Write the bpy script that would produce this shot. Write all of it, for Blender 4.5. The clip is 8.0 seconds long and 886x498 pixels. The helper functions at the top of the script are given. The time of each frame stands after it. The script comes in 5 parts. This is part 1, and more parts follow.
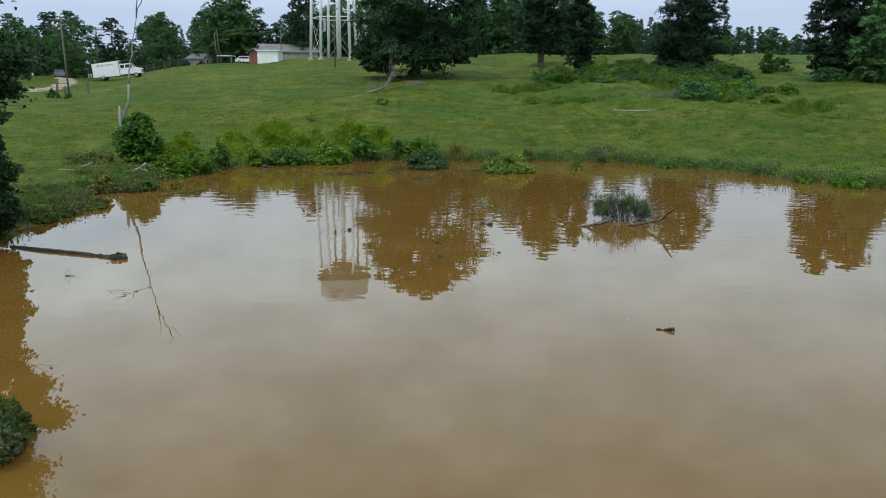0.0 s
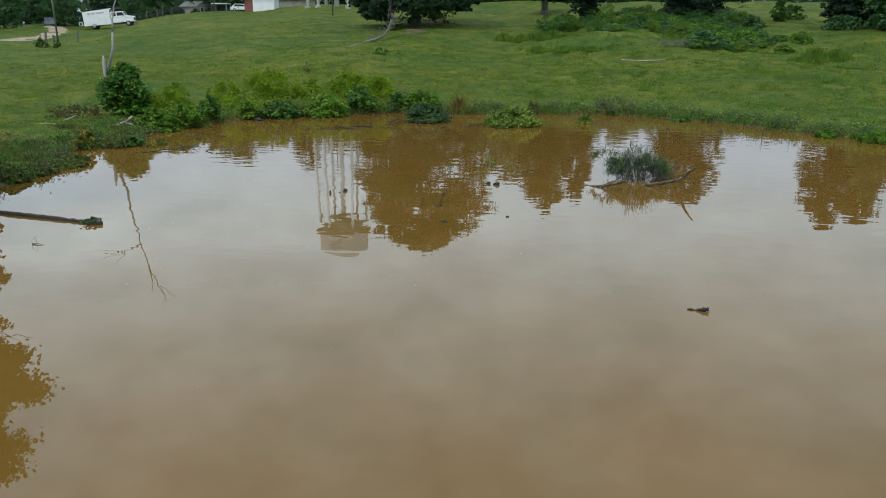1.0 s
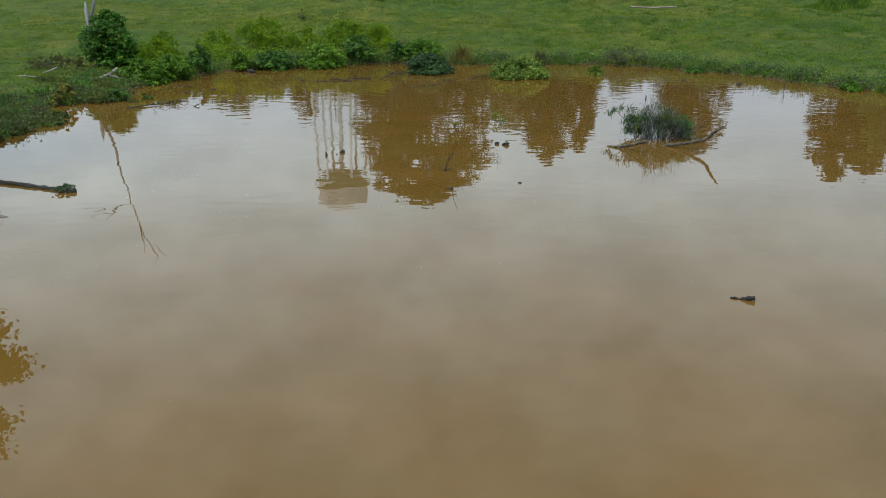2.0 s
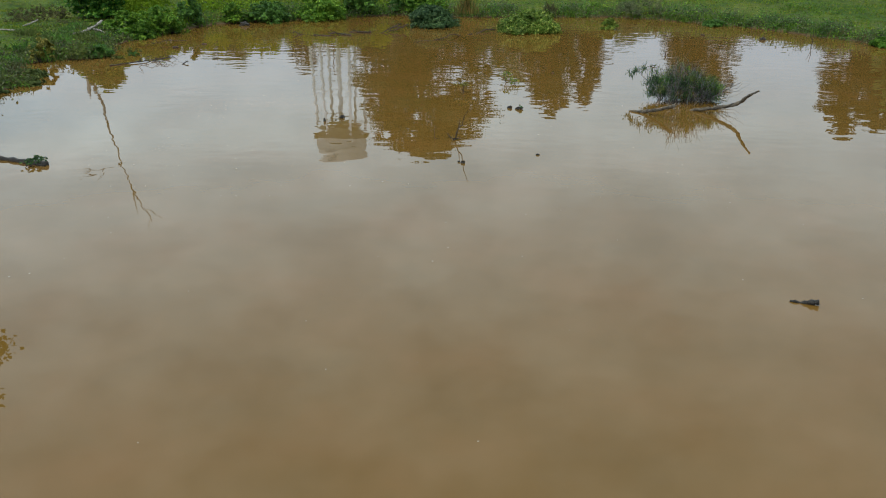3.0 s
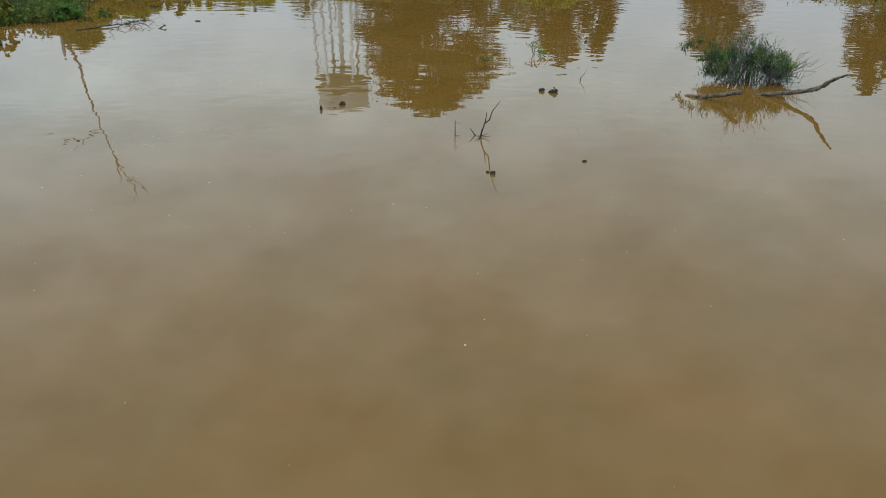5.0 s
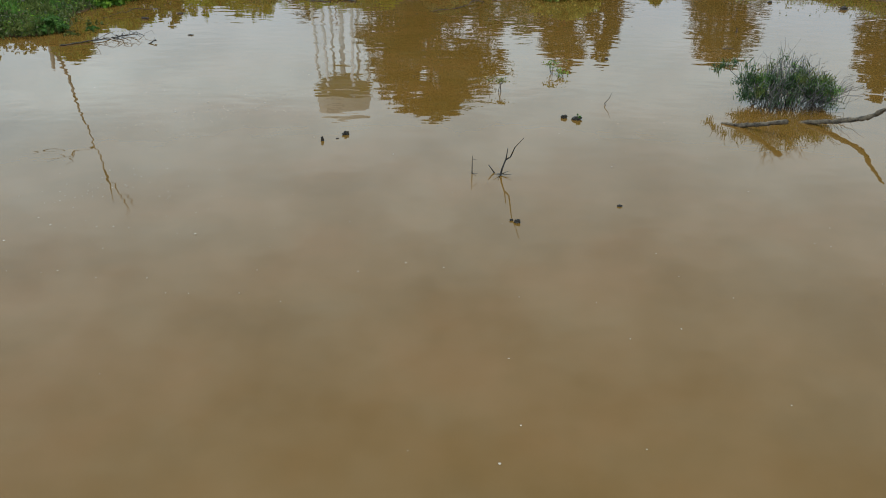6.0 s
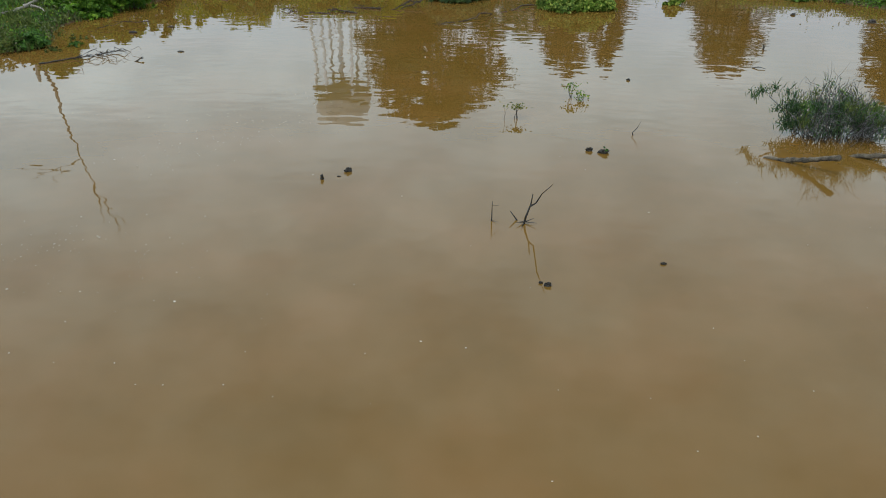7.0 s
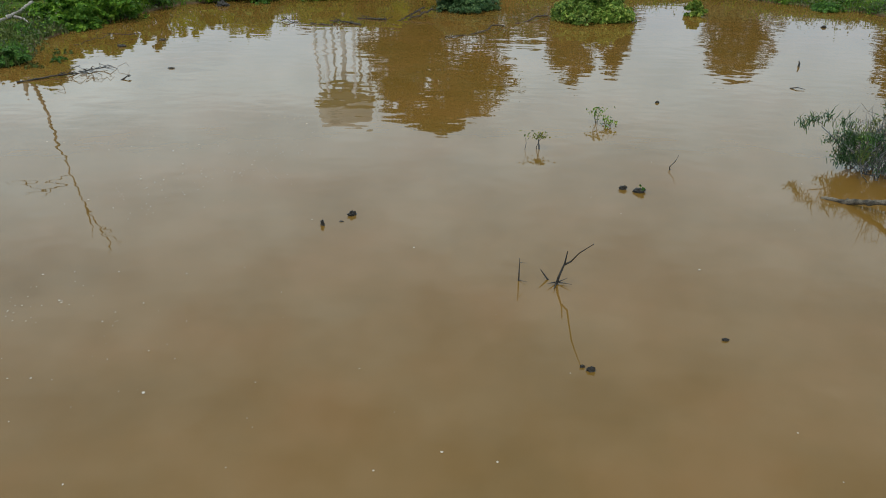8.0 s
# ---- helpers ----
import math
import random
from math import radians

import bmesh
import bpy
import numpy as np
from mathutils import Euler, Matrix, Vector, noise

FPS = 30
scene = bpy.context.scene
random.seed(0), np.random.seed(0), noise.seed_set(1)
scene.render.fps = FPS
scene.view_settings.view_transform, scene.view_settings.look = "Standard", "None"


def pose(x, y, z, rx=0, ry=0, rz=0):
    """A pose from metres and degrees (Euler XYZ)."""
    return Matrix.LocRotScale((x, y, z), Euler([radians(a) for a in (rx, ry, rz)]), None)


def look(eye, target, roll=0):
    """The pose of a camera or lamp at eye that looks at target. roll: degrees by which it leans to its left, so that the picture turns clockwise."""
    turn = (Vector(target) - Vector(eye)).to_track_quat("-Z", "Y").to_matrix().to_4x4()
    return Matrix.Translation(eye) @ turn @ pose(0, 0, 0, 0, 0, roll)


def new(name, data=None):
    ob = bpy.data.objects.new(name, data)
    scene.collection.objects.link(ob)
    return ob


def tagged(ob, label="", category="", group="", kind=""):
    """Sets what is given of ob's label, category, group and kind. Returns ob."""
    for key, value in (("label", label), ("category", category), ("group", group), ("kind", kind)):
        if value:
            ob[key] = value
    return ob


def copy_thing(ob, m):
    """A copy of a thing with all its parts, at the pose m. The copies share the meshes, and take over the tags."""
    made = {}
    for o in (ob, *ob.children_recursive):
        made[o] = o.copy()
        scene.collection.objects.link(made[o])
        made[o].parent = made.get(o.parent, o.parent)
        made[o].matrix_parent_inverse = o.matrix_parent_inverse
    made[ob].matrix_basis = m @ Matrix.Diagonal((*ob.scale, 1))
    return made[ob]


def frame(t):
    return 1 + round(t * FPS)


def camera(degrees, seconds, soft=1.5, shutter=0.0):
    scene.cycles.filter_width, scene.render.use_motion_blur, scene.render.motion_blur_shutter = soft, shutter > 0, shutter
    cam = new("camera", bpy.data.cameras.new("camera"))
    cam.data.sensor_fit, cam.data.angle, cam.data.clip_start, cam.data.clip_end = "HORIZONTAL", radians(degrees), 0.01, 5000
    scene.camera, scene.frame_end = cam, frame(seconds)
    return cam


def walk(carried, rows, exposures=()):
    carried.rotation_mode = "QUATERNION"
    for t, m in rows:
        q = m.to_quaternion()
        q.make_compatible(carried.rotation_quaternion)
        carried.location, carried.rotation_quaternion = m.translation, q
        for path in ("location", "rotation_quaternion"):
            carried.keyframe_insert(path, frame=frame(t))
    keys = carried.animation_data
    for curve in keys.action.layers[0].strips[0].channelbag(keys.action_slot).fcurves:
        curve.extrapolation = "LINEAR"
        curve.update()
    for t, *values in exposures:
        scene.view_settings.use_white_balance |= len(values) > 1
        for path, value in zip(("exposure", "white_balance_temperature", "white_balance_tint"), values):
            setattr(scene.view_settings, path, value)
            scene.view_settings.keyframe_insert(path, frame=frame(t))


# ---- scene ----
cam = camera(58.0, 8.0, soft=1.0)

PATH = [
    (0, (0.817, -3.532, 4.522), (0.718, -1.576, 4.118), 0.1),
    (0.5, (0.753, -2.618, 4.47), (0.653, -0.674, 4.01), 0.1),
    (1, (0.646, -1.77, 4.465), (0.548, 0.158, 3.944), 0.1),
    (1.5, (0.532, -0.915, 4.469), (0.436, 0.996, 3.887), 0.1),
    (3, (0.094, 1.618, 4.491), (0.003, 3.468, 3.736), 0.2),
    (3.5, (-0.04, 2.462, 4.504), (-0.13, 4.288, 3.694), 0.3),
    (4, (-0.166, 3.294, 4.519), (-0.256, 5.097, 3.658), 0.2),
    (5.5, (-0.607, 5.925, 4.612), (-0.702, 7.72, 3.735), 0.4),
    (6, (-0.79, 6.772, 4.643), (-0.884, 8.568, 3.769), 0.4),
    (6.5, (-0.962, 7.637, 4.662), (-1.054, 9.435, 3.791), 0.5),
    (7, (-1.141, 8.492, 4.692), (-1.231, 10.291, 3.823), 0.5),
    (7.5, (-1.308, 9.362, 4.716), (-1.399, 11.161, 3.847), 0.5),
    (8, (-1.455, 10.263, 4.691), (-1.55, 12.064, 3.827), 0.6),
]
walk(cam, [(t, look(eye, target, roll)) for t, eye, target, roll in PATH])

# ---- light ----
scene.view_settings.exposure = 0.0
world = bpy.data.worlds.new("sky")
scene.world = world
world.use_nodes = True
wn, wl = world.node_tree.nodes, world.node_tree.links
wn.clear()
SUN_UP, SUN_ROUND = radians(62), radians(-140)
sky = wn.new("ShaderNodeTexSky")
sky.sky_type, sky.sun_disc, sky.sun_elevation, sky.sun_rotation = "NISHITA", False, SUN_UP, SUN_ROUND
sky.air_density, sky.dust_density = 1.0, 2.5
coord = wn.new("ShaderNodeTexCoord")
split = wn.new("ShaderNodeSeparateXYZ")
wl.new(coord.outputs["Generated"], split.inputs[0])
lift = wn.new("ShaderNodeMath"); lift.operation = "ADD"; lift.inputs[1].default_value = 0.35
up = wn.new("ShaderNodeMath"); up.operation = "MAXIMUM"; up.inputs[1].default_value = 0.0
wl.new(split.outputs[2], up.inputs[0]); wl.new(up.outputs[0], lift.inputs[0])
flat = wn.new("ShaderNodeCombineXYZ")
for axis in (0, 1):
    div = wn.new("ShaderNodeMath"); div.operation = "DIVIDE"
    wl.new(split.outputs[axis], div.inputs[0]); wl.new(lift.outputs[0], div.inputs[1])
    wl.new(div.outputs[0], flat.inputs[axis])
cloud = wn.new("ShaderNodeTexNoise")
cloud.inputs["Scale"].default_value, cloud.inputs["Detail"].default_value, cloud.inputs["Roughness"].default_value = 5.6, 6.0, 0.56
wl.new(flat.outputs[0], cloud.inputs["Vector"])
cover = wn.new("ShaderNodeMapRange")
cover.inputs[1].default_value, cover.inputs[2].default_value, cover.inputs[3].default_value, cover.inputs[4].default_value = 0.34, 0.68, 0.0, 1.0
wl.new(cloud.outputs[0], cover.inputs[0])
veil = wn.new("ShaderNodeMix"); veil.data_type = "RGBA"
veil.inputs[6].default_value, veil.inputs[7].default_value = (10.5, 13.0, 14.2, 1), (14.2, 17.2, 18.3, 1)
wl.new(cover.outputs[0], veil.inputs[0])
# the cover breaks up overhead, and is brighter on the sun's side
broken = wn.new("ShaderNodeMix"); broken.data_type = "RGBA"
broken.inputs[6].default_value, broken.inputs[7].default_value = (7.8, 9.9, 12.3, 1), (18.3, 20.7, 21.0, 1)
wl.new(cover.outputs[0], broken.inputs[0])
high = wn.new("ShaderNodeMapRange")
high.inputs[1].default_value, high.inputs[2].default_value = 0.3, 0.58
wl.new(up.outputs[0], high.inputs[0])
decks = wn.new("ShaderNodeMix"); decks.data_type = "RGBA"
wl.new(high.outputs[0], decks.inputs[0]); wl.new(veil.outputs[2], decks.inputs[6]); wl.new(broken.outputs[2], decks.inputs[7])
sunward = wn.new("ShaderNodeMapRange")
sunward.inputs[1].default_value, sunward.inputs[2].default_value, sunward.inputs[3].default_value, sunward.inputs[4].default_value = -1.0, 1.0, 1.24, 0.76
wl.new(split.outputs[0], sunward.inputs[0])
lit = wn.new("ShaderNodeMix"); lit.data_type, lit.blend_type = "RGBA", "MULTIPLY"; lit.inputs[0].default_value = 1.0
wl.new(decks.outputs[2], lit.inputs[6]); wl.new(sunward.outputs[0], lit.inputs[7])
haze = wn.new("ShaderNodeMix"); haze.data_type = "RGBA"; haze.inputs[0].default_value = 0.8
wl.new(sky.outputs[0], haze.inputs[6]); wl.new(lit.outputs[2], haze.inputs[7])
back = wn.new("ShaderNodeBackground"); back.inputs[1].default_value = 0.1
# an overcast sky is dimmer and bluer towards the horizon
rise = wn.new("ShaderNodeMapRange")
rise.inputs[1].default_value, rise.inputs[2].default_value, rise.inputs[3].default_value, rise.inputs[4].default_value = 0.08, 0.23, 0.0, 1.0
wl.new(up.outputs[0], rise.inputs[0])
low = wn.new("ShaderNodeMix"); low.data_type = "RGBA"
low.inputs[6].default_value = (5.2, 6.3, 8.2, 1)
wl.new(rise.outputs[0], low.inputs[0]); wl.new(haze.outputs[2], low.inputs[7])
wl.new(low.outputs[2], back.inputs[0])
wl.new(back.outputs[0], wn.new("ShaderNodeOutputWorld").inputs[0])
sun = new("sun", bpy.data.lights.new("sun", "SUN"))
sun.data.energy, sun.data.angle, sun.data.color = 1.3, radians(10), (1.0, 0.975, 0.94)
sun.matrix_world = look((0, 0, 0), (math.sin(SUN_ROUND) * -math.cos(SUN_UP), -math.cos(SUN_ROUND) * math.cos(SUN_UP), -math.sin(SUN_UP)))

# ---- materials ----


def blank(name):
    m = bpy.data.materials.new(name)
    m.use_nodes = True
    n, l = m.node_tree.nodes, m.node_tree.links
    return m, n, l, n["Principled BSDF"]


def metres(n, l, stretch=(1, 1, 1)):
    """World-size coordinates, stretched."""
    c = n.new("ShaderNodeTexCoord")
    p = n.new("ShaderNodeMapping")
    p.inputs["Scale"].default_value = stretch
    l.new(c.outputs["Object"], p.inputs[0])
    return p.outputs[0]


def noise_at(n, l, vec, scale, detail=4.0, rough=0.55):
    t = n.new("ShaderNodeTexNoise")
    t.inputs["Scale"].default_value, t.inputs["Detail"].default_value, t.inputs["Roughness"].default_value = scale, detail, rough
    l.new(vec, t.inputs["Vector"])
    return t.outputs[0]


def ramp(n, l, fac, stops):
    r = n.new("ShaderNodeValToRGB")
    e = r.color_ramp.elements
    while len(e) < len(stops):
        e.new(0.5)
    for k, (p, c) in zip(e, stops):
        k.position, k.color = p, (*c, 1)
    l.new(fac, r.inputs[0])
    return r.outputs[0]


def blend(n, l, fac, a, b, kind="MIX"):
    m = n.new("ShaderNodeMix")
    m.data_type, m.blend_type = "RGBA", kind
    for socket, value in ((m.inputs[0], fac), (m.inputs[6], a), (m.inputs[7], b)):
        if isinstance(value, (int, float)):
            socket.default_value = value
        elif isinstance(value, tuple):
            socket.default_value = (*value, 1)
        else:
            l.new(value, socket)
    return m.outputs[2]


def bump(n, l, height, bsdf, distance, strength=1.0):
    b = n.new("ShaderNodeBump")
    b.inputs["Distance"].default_value, b.inputs["Strength"].default_value = distance, strength
    l.new(height, b.inputs["Height"])
    l.new(b.outputs[0], bsdf.inputs["Normal"])


def plain(name, c1, c2, scale=3.0, rough=0.6, metal=0.0, relief=0.004, stretch=(1, 1, 1)):
    """A surface of two close colours, mottled at two scales, with fine relief."""
    m, n, l, b = blank(name)
    v = metres(n, l, stretch)
    big, fine = noise_at(n, l, v, scale), noise_at(n, l, v, scale * 9)
    mix = blend(n, l, 0.4, big, fine)
    l.new(ramp(n, l, mix, [(0.38, c1), (0.62, c2)]), b.inputs["Base Color"])
    b.inputs["Roughness"].default_value, b.inputs["Metallic"].default_value = rough, metal
    bump(n, l, fine, b, relief)
    return m


def leafy(name, stops, rough=0.5, through_light=0.3):
    """Leaves whose colour differs from leaf to leaf and from plant to plant."""
    m, n, l, b = blank(name)
    g = n.new("ShaderNodeNewGeometry")
    o = n.new("ShaderNodeObjectInfo")
    col = ramp(n, l, g.outputs["Random Per Island"], stops)
    tone = ramp(n, l, o.outputs["Random"], [(0.0, (0.78, 0.84, 0.8)), (1.0, (1.15, 1.1, 1.0))])
    big = noise_at(n, l, metres(n, l), 0.7, 4.0, 0.6)
    patch = ramp(n, l, big, [(0.3, (0.6, 0.66, 0.72)), (0.7, (1.38, 1.32, 1.12))])
    col = blend(n, l, 1.0, blend(n, l, 1.0, col, tone, "MULTIPLY"), patch, "MULTIPLY")
    l.new(col, b.inputs["Base Color"])
    b.inputs["Roughness"].default_value = rough
    b.inputs["Specular IOR Level"].default_value = 0.18
    t = n.new("ShaderNodeBsdfTranslucent")
    l.new(col, t.inputs[0])
    s = n.new("ShaderNodeMixShader")
    s.inputs[0].default_value = through_light
    l.new(b.outputs[0], s.inputs[1]); l.new(t.outputs[0], s.inputs[2])
    l.new(s.outputs[0], n["Material Output"].inputs[0])
    return m


LEAF_OAK = leafy("oak_leaves", [(0.0, (0.0117, 0.0355, 0.0186)), (0.6, (0.0249, 0.0659, 0.0279)), (1.0, (0.0476, 0.1055, 0.0396))])
LEAF_CEDAR = leafy("cedar_leaves", [(0.0, (0.0086, 0.0246, 0.0151)), (0.6, (0.0151, 0.0416, 0.0227)), (1.0, (0.0302, 0.0662, 0.0302))])
# woodland and pine leaves: slight distance haze put into their paler, bluer colour
LEAF_WOOD = leafy("woodland_leaves", [(0.0, (0.0315, 0.0897, 0.0389)), (0.6, (0.0629, 0.1495, 0.0538)), (1.0, (0.1144, 0.2317, 0.0777))])
LEAF_PINE = leafy("pine_needles", [(0.0, (0.0281, 0.0786, 0.0502)), (0.6, (0.056, 0.1398, 0.0754)), (1.0, (0.0901, 0.1966, 0.0943))])
LEAF_BRIGHT = leafy("bright_leaves", [(0.0, (0.0612, 0.1466, 0.0175)), (0.6, (0.1222, 0.2607, 0.029)), (1.0, (0.2619, 0.3911, 0.0509))], through_light=0.45)
LEAF_GLOSSY = leafy("glossy_leaves", [(0.0, (0.0337, 0.1123, 0.0187)), (0.65, (0.0842, 0.234, 0.03)), (0.93, (0.2434, 0.4118, 0.0655)), (1.0, (0.5242, 0.5616, 0.1123))], 0.35, through_light=0.45)
LEAF_FEATHER = leafy("feathery_leaves", [(0.0, (0.0903, 0.1771, 0.0101)), (0.6, (0.1725, 0.2784, 0.0151)), (1.0, (0.2791, 0.3711, 0.0316))], 0.7, through_light=0.45)
LEAF_DARK = leafy("dark_leaves", [(0.0, (0.0386, 0.0925, 0.0243)), (0.6, (0.0751, 0.1748, 0.0335)), (1.0, (0.1394, 0.2671, 0.047))])
LEAF_WATER = leafy("water_plant_leaves", [(0.0, (0.0247, 0.0616, 0.0266)), (0.6, (0.0522, 0.112, 0.0399)), (1.0, (0.1425, 0.2128, 0.0855))])
LEAF_GREY = leafy("grey_weeds", [(0.0, (0.0834, 0.0991, 0.0542)), (0.6, (0.1389, 0.1587, 0.0813)), (1.0, (0.236, 0.238, 0.1301))], 0.8)
LEAF_BROWN = leafy("brown_weeds", [(0.0, (0.0562, 0.0625, 0.0312)), (0.6, (0.1, 0.0938, 0.0438)), (1.0, (0.15, 0.125, 0.0625))], 0.8)
LEAF_RUST = leafy("rusty_reeds", [(0.0, (0.06, 0.11, 0.02)), (0.45, (0.17, 0.14, 0.04)), (1.0, (0.36, 0.2, 0.07))], 0.8)
LEAF_YELLOW = leafy("yellow_leaves", [(0.0, (0.07, 0.1, 0.015)), (0.6, (0.17, 0.17, 0.03)), (1.0, (0.34, 0.28, 0.08))])
BLADE = leafy("grass_blades", [(0.0, (0.076, 0.14, 0.014)), (0.5, (0.145, 0.205, 0.019)), (0.9, (0.22, 0.245, 0.03)), (1.0, (0.3534, 0.2509, 0.082))], 0.6, through_light=0.5)
LEAF_BANK = leafy("bank_weeds", [(0.0, (0.055, 0.08, 0.022)), (0.6, (0.1, 0.135, 0.036)), (1.0, (0.17, 0.195, 0.065))], 0.7)
LEAF_PALE = leafy("pale_leaves", [(0.0, (0.0607, 0.122, 0.016)), (0.6, (0.1485, 0.2318, 0.032)), (1.0, (0.405, 0.4392, 0.104))], 0.6)
LEAF_WEED = leafy("pasture_weeds", [(0.0, (0.054, 0.1098, 0.0169)), (0.6, (0.099, 0.1856, 0.0218)), (1.0, (0.162, 0.2531, 0.0303))], 0.7)
BARK = plain("bark", (0.05, 0.042, 0.035), (0.12, 0.1, 0.08), 2.0, 0.9, 0, 0.02, (1, 1, 0.25))
BARK_GREY = plain("weathered_wood", (0.13, 0.125, 0.12), (0.36, 0.345, 0.33), 3.0, 0.85, 0, 0.01, (1, 1, 0.2))
BARK_PALE = plain("pale_dead_wood", (0.15, 0.13, 0.11), (0.34, 0.3, 0.26), 4.0, 0.85, 0, 0.006)
BARK_DULL = plain("dull_dead_wood", (0.09, 0.082, 0.07), (0.19, 0.175, 0.15), 4.0, 0.85, 0, 0.006)
POLE_WOOD = plain("pole_wood", (0.09, 0.08, 0.07), (0.17, 0.155, 0.14), 2.0, 0.9, 0, 0.01, (1, 1, 0.2))
BARK_WET = plain("wet_dark_wood", (0.006, 0.005, 0.004), (0.05, 0.042, 0.03), 18.0, 0.6, 0, 0.02)
BARK_LOG = plain("drift_wood", (0.014, 0.011, 0.007), (0.2, 0.165, 0.115), 11.0, 0.9, 0, 0.03, (0.45, 1, 1))
TWIG = plain("grey_twigs", (0.035, 0.035, 0.034), (0.17, 0.17, 0.165), 6.0, 0.8, 0, 0.003)
TWIG_DARK = plain("dark_twigs", (0.006, 0.005, 0.004), (0.035, 0.03, 0.024), 14.0, 0.7, 0, 0.003)
WHITE = plain("white_paint", (0.7, 0.71, 0.72), (0.82, 0.82, 0.82), 0.8, 0.45, 0, 0.001)
WHITE_STEEL = plain("white_tower_paint", (0.72, 0.74, 0.76), (0.84, 0.85, 0.86), 0.3, 0.4, 0, 0.002)
CREAM = plain("cream_tank_paint", (0.68, 0.66, 0.62), (0.78, 0.76, 0.72), 0.25, 0.5, 0, 0.002)
GLASS_DARK = plain("dark_window_glass", (0.012, 0.014, 0.016), (0.025, 0.028, 0.03), 1.0, 0.08, 0, 0.0)
TYRE = plain("tyre_rubber", (0.012, 0.012, 0.012), (0.03, 0.03, 0.03), 6.0, 0.85)
STEEL = plain("galvanised_steel", (0.3, 0.31, 0.32), (0.45, 0.46, 0.47), 4.0, 0.45, 0.8)
BLACK = plain("black_trim", (0.015, 0.015, 0.016), (0.04, 0.04, 0.04), 4.0, 0.5)
FENCE_STEEL = plain("dull_fence_steel", (0.07, 0.08, 0.085), (0.13, 0.14, 0.15), 4.0, 0.7)
GREEN_PAINT = plain("green_lettering", (0.36, 0.44, 0.37), (0.42, 0.5, 0.43), 3.0, 0.5)
GREY_PAINT = plain("grey_lettering", (0.4, 0.41, 0.42), (0.5, 0.5, 0.52), 3.0, 0.5)
BRICK = plain("red_brick", (0.16, 0.06, 0.045), (0.28, 0.11, 0.08), 3.0, 0.85)
SIDING = plain("tan_siding", (0.32, 0.29, 0.24), (0.45, 0.41, 0.35), 1.2, 0.8)
ROOF = plain("grey_shingles", (0.1, 0.1, 0.1), (0.2, 0.2, 0.2), 2.5, 0.9, 0, 0.01)
LAMP_AMBER = plain("lamp_glass", (0.5, 0.2, 0.05), (0.6, 0.3, 0.08), 4.0, 0.2)
CAR_BLUE = plain("blue_grey_car_paint", (0.1, 0.12, 0.15), (0.16, 0.18, 0.22), 1.0, 0.25)
FOAM = plain("foam_flecks", (0.34, 0.3, 0.24), (0.52, 0.48, 0.4), 20.0, 0.8)


def ground_material():
    m, n, l, b = blank("pasture")
    v = metres(n, l)
    wide, mid, fine, dots = noise_at(n, l, v, 0.075, 5, 0.6), noise_at(n, l, v, 0.5, 6, 0.65), noise_at(n, l, v, 5.0, 5, 0.7), noise_at(n, l, v, 1.6, 4, 0.65)
    green = ramp(n, l, mid, [(0.28, (0.0294, 0.0569, 0.0082)), (0.45, (0.0551, 0.0836, 0.0097)), (0.58, (0.0794, 0.0976, 0.0111)), (0.75, (0.1212, 0.1169, 0.0179))])
    lush = ramp(n, l, mid, [(0.3, (0.0257, 0.0569, 0.0097)), (0.55, (0.0441, 0.0791, 0.0111)), (0.75, (0.0720, 0.1013, 0.0135))])
    col = blend(n, l, ramp(n, l, wide, [(0.42, (0, 0, 0)), (0.6, (1, 1, 1))]), green, lush)
    # dark gaps between clumps, their shade put into the colour
    col = blend(n, l, ramp(n, l, dots, [(0.56, (0, 0, 0)), (0.7, (0.8, 0.8, 0.8))]), col, (0.028, 0.056, 0.012))
    # light and dark of the tussocks' relief, put into the colour
    tuss_shade = noise_at(n, l, metres(n, l, (1, 0.7, 1)), 1.1, 6, 0.72)
    col = blend(n, l, 0.8, col, ramp(n, l, tuss_shade, [(0.36, (0.6, 0.64, 0.6)), (0.5, (1, 1, 1)), (0.66, (1.36, 1.3, 1.15))]), "MULTIPLY")
    bare = noise_at(n, l, metres(n, l, (1, 1, 1)), 0.21, 6, 0.7)
    col = blend(n, l, ramp(n, l, bare, [(0.5, (0, 0, 0)), (0.7, (0.6, 0.6, 0.6))]), col, (0.14, 0.128, 0.026))
    col = blend(n, l, 0.65, col, ramp(n, l, fine, [(0.3, (0.2, 0.24, 0.24)), (0.5, (0.95, 0.95, 0.95)), (0.7, (1.7, 1.62, 1.4))]), "MULTIPLY")
    c = n.new("ShaderNodeTexCoord")
    s = n.new("ShaderNodeSeparateXYZ")
    l.new(c.outputs["Object"], s.inputs[0])
    wet = n.new("ShaderNodeMapRange")
    wet.inputs[1].default_value, wet.inputs[2].default_value, wet.inputs[3].default_value, wet.inputs[4].default_value = 0.02, 0.12, 1.0, 0.0
    l.new(s.outputs[2], wet.inputs[0])
    mud = ramp(n, l, dots, [(0.3, (0.075, 0.05, 0.028)), (0.7, (0.15, 0.1, 0.055))])
    l.new(blend(n, l, wet.outputs[0], col, mud), b.inputs["Base Color"])
    b.inputs["Roughness"].default_value = 0.9
    b.inputs["Specular IOR Level"].default_value = 0.08
    bump(n, l, blend(n, l, 0.5, fine, dots), b, 0.06)
    return m


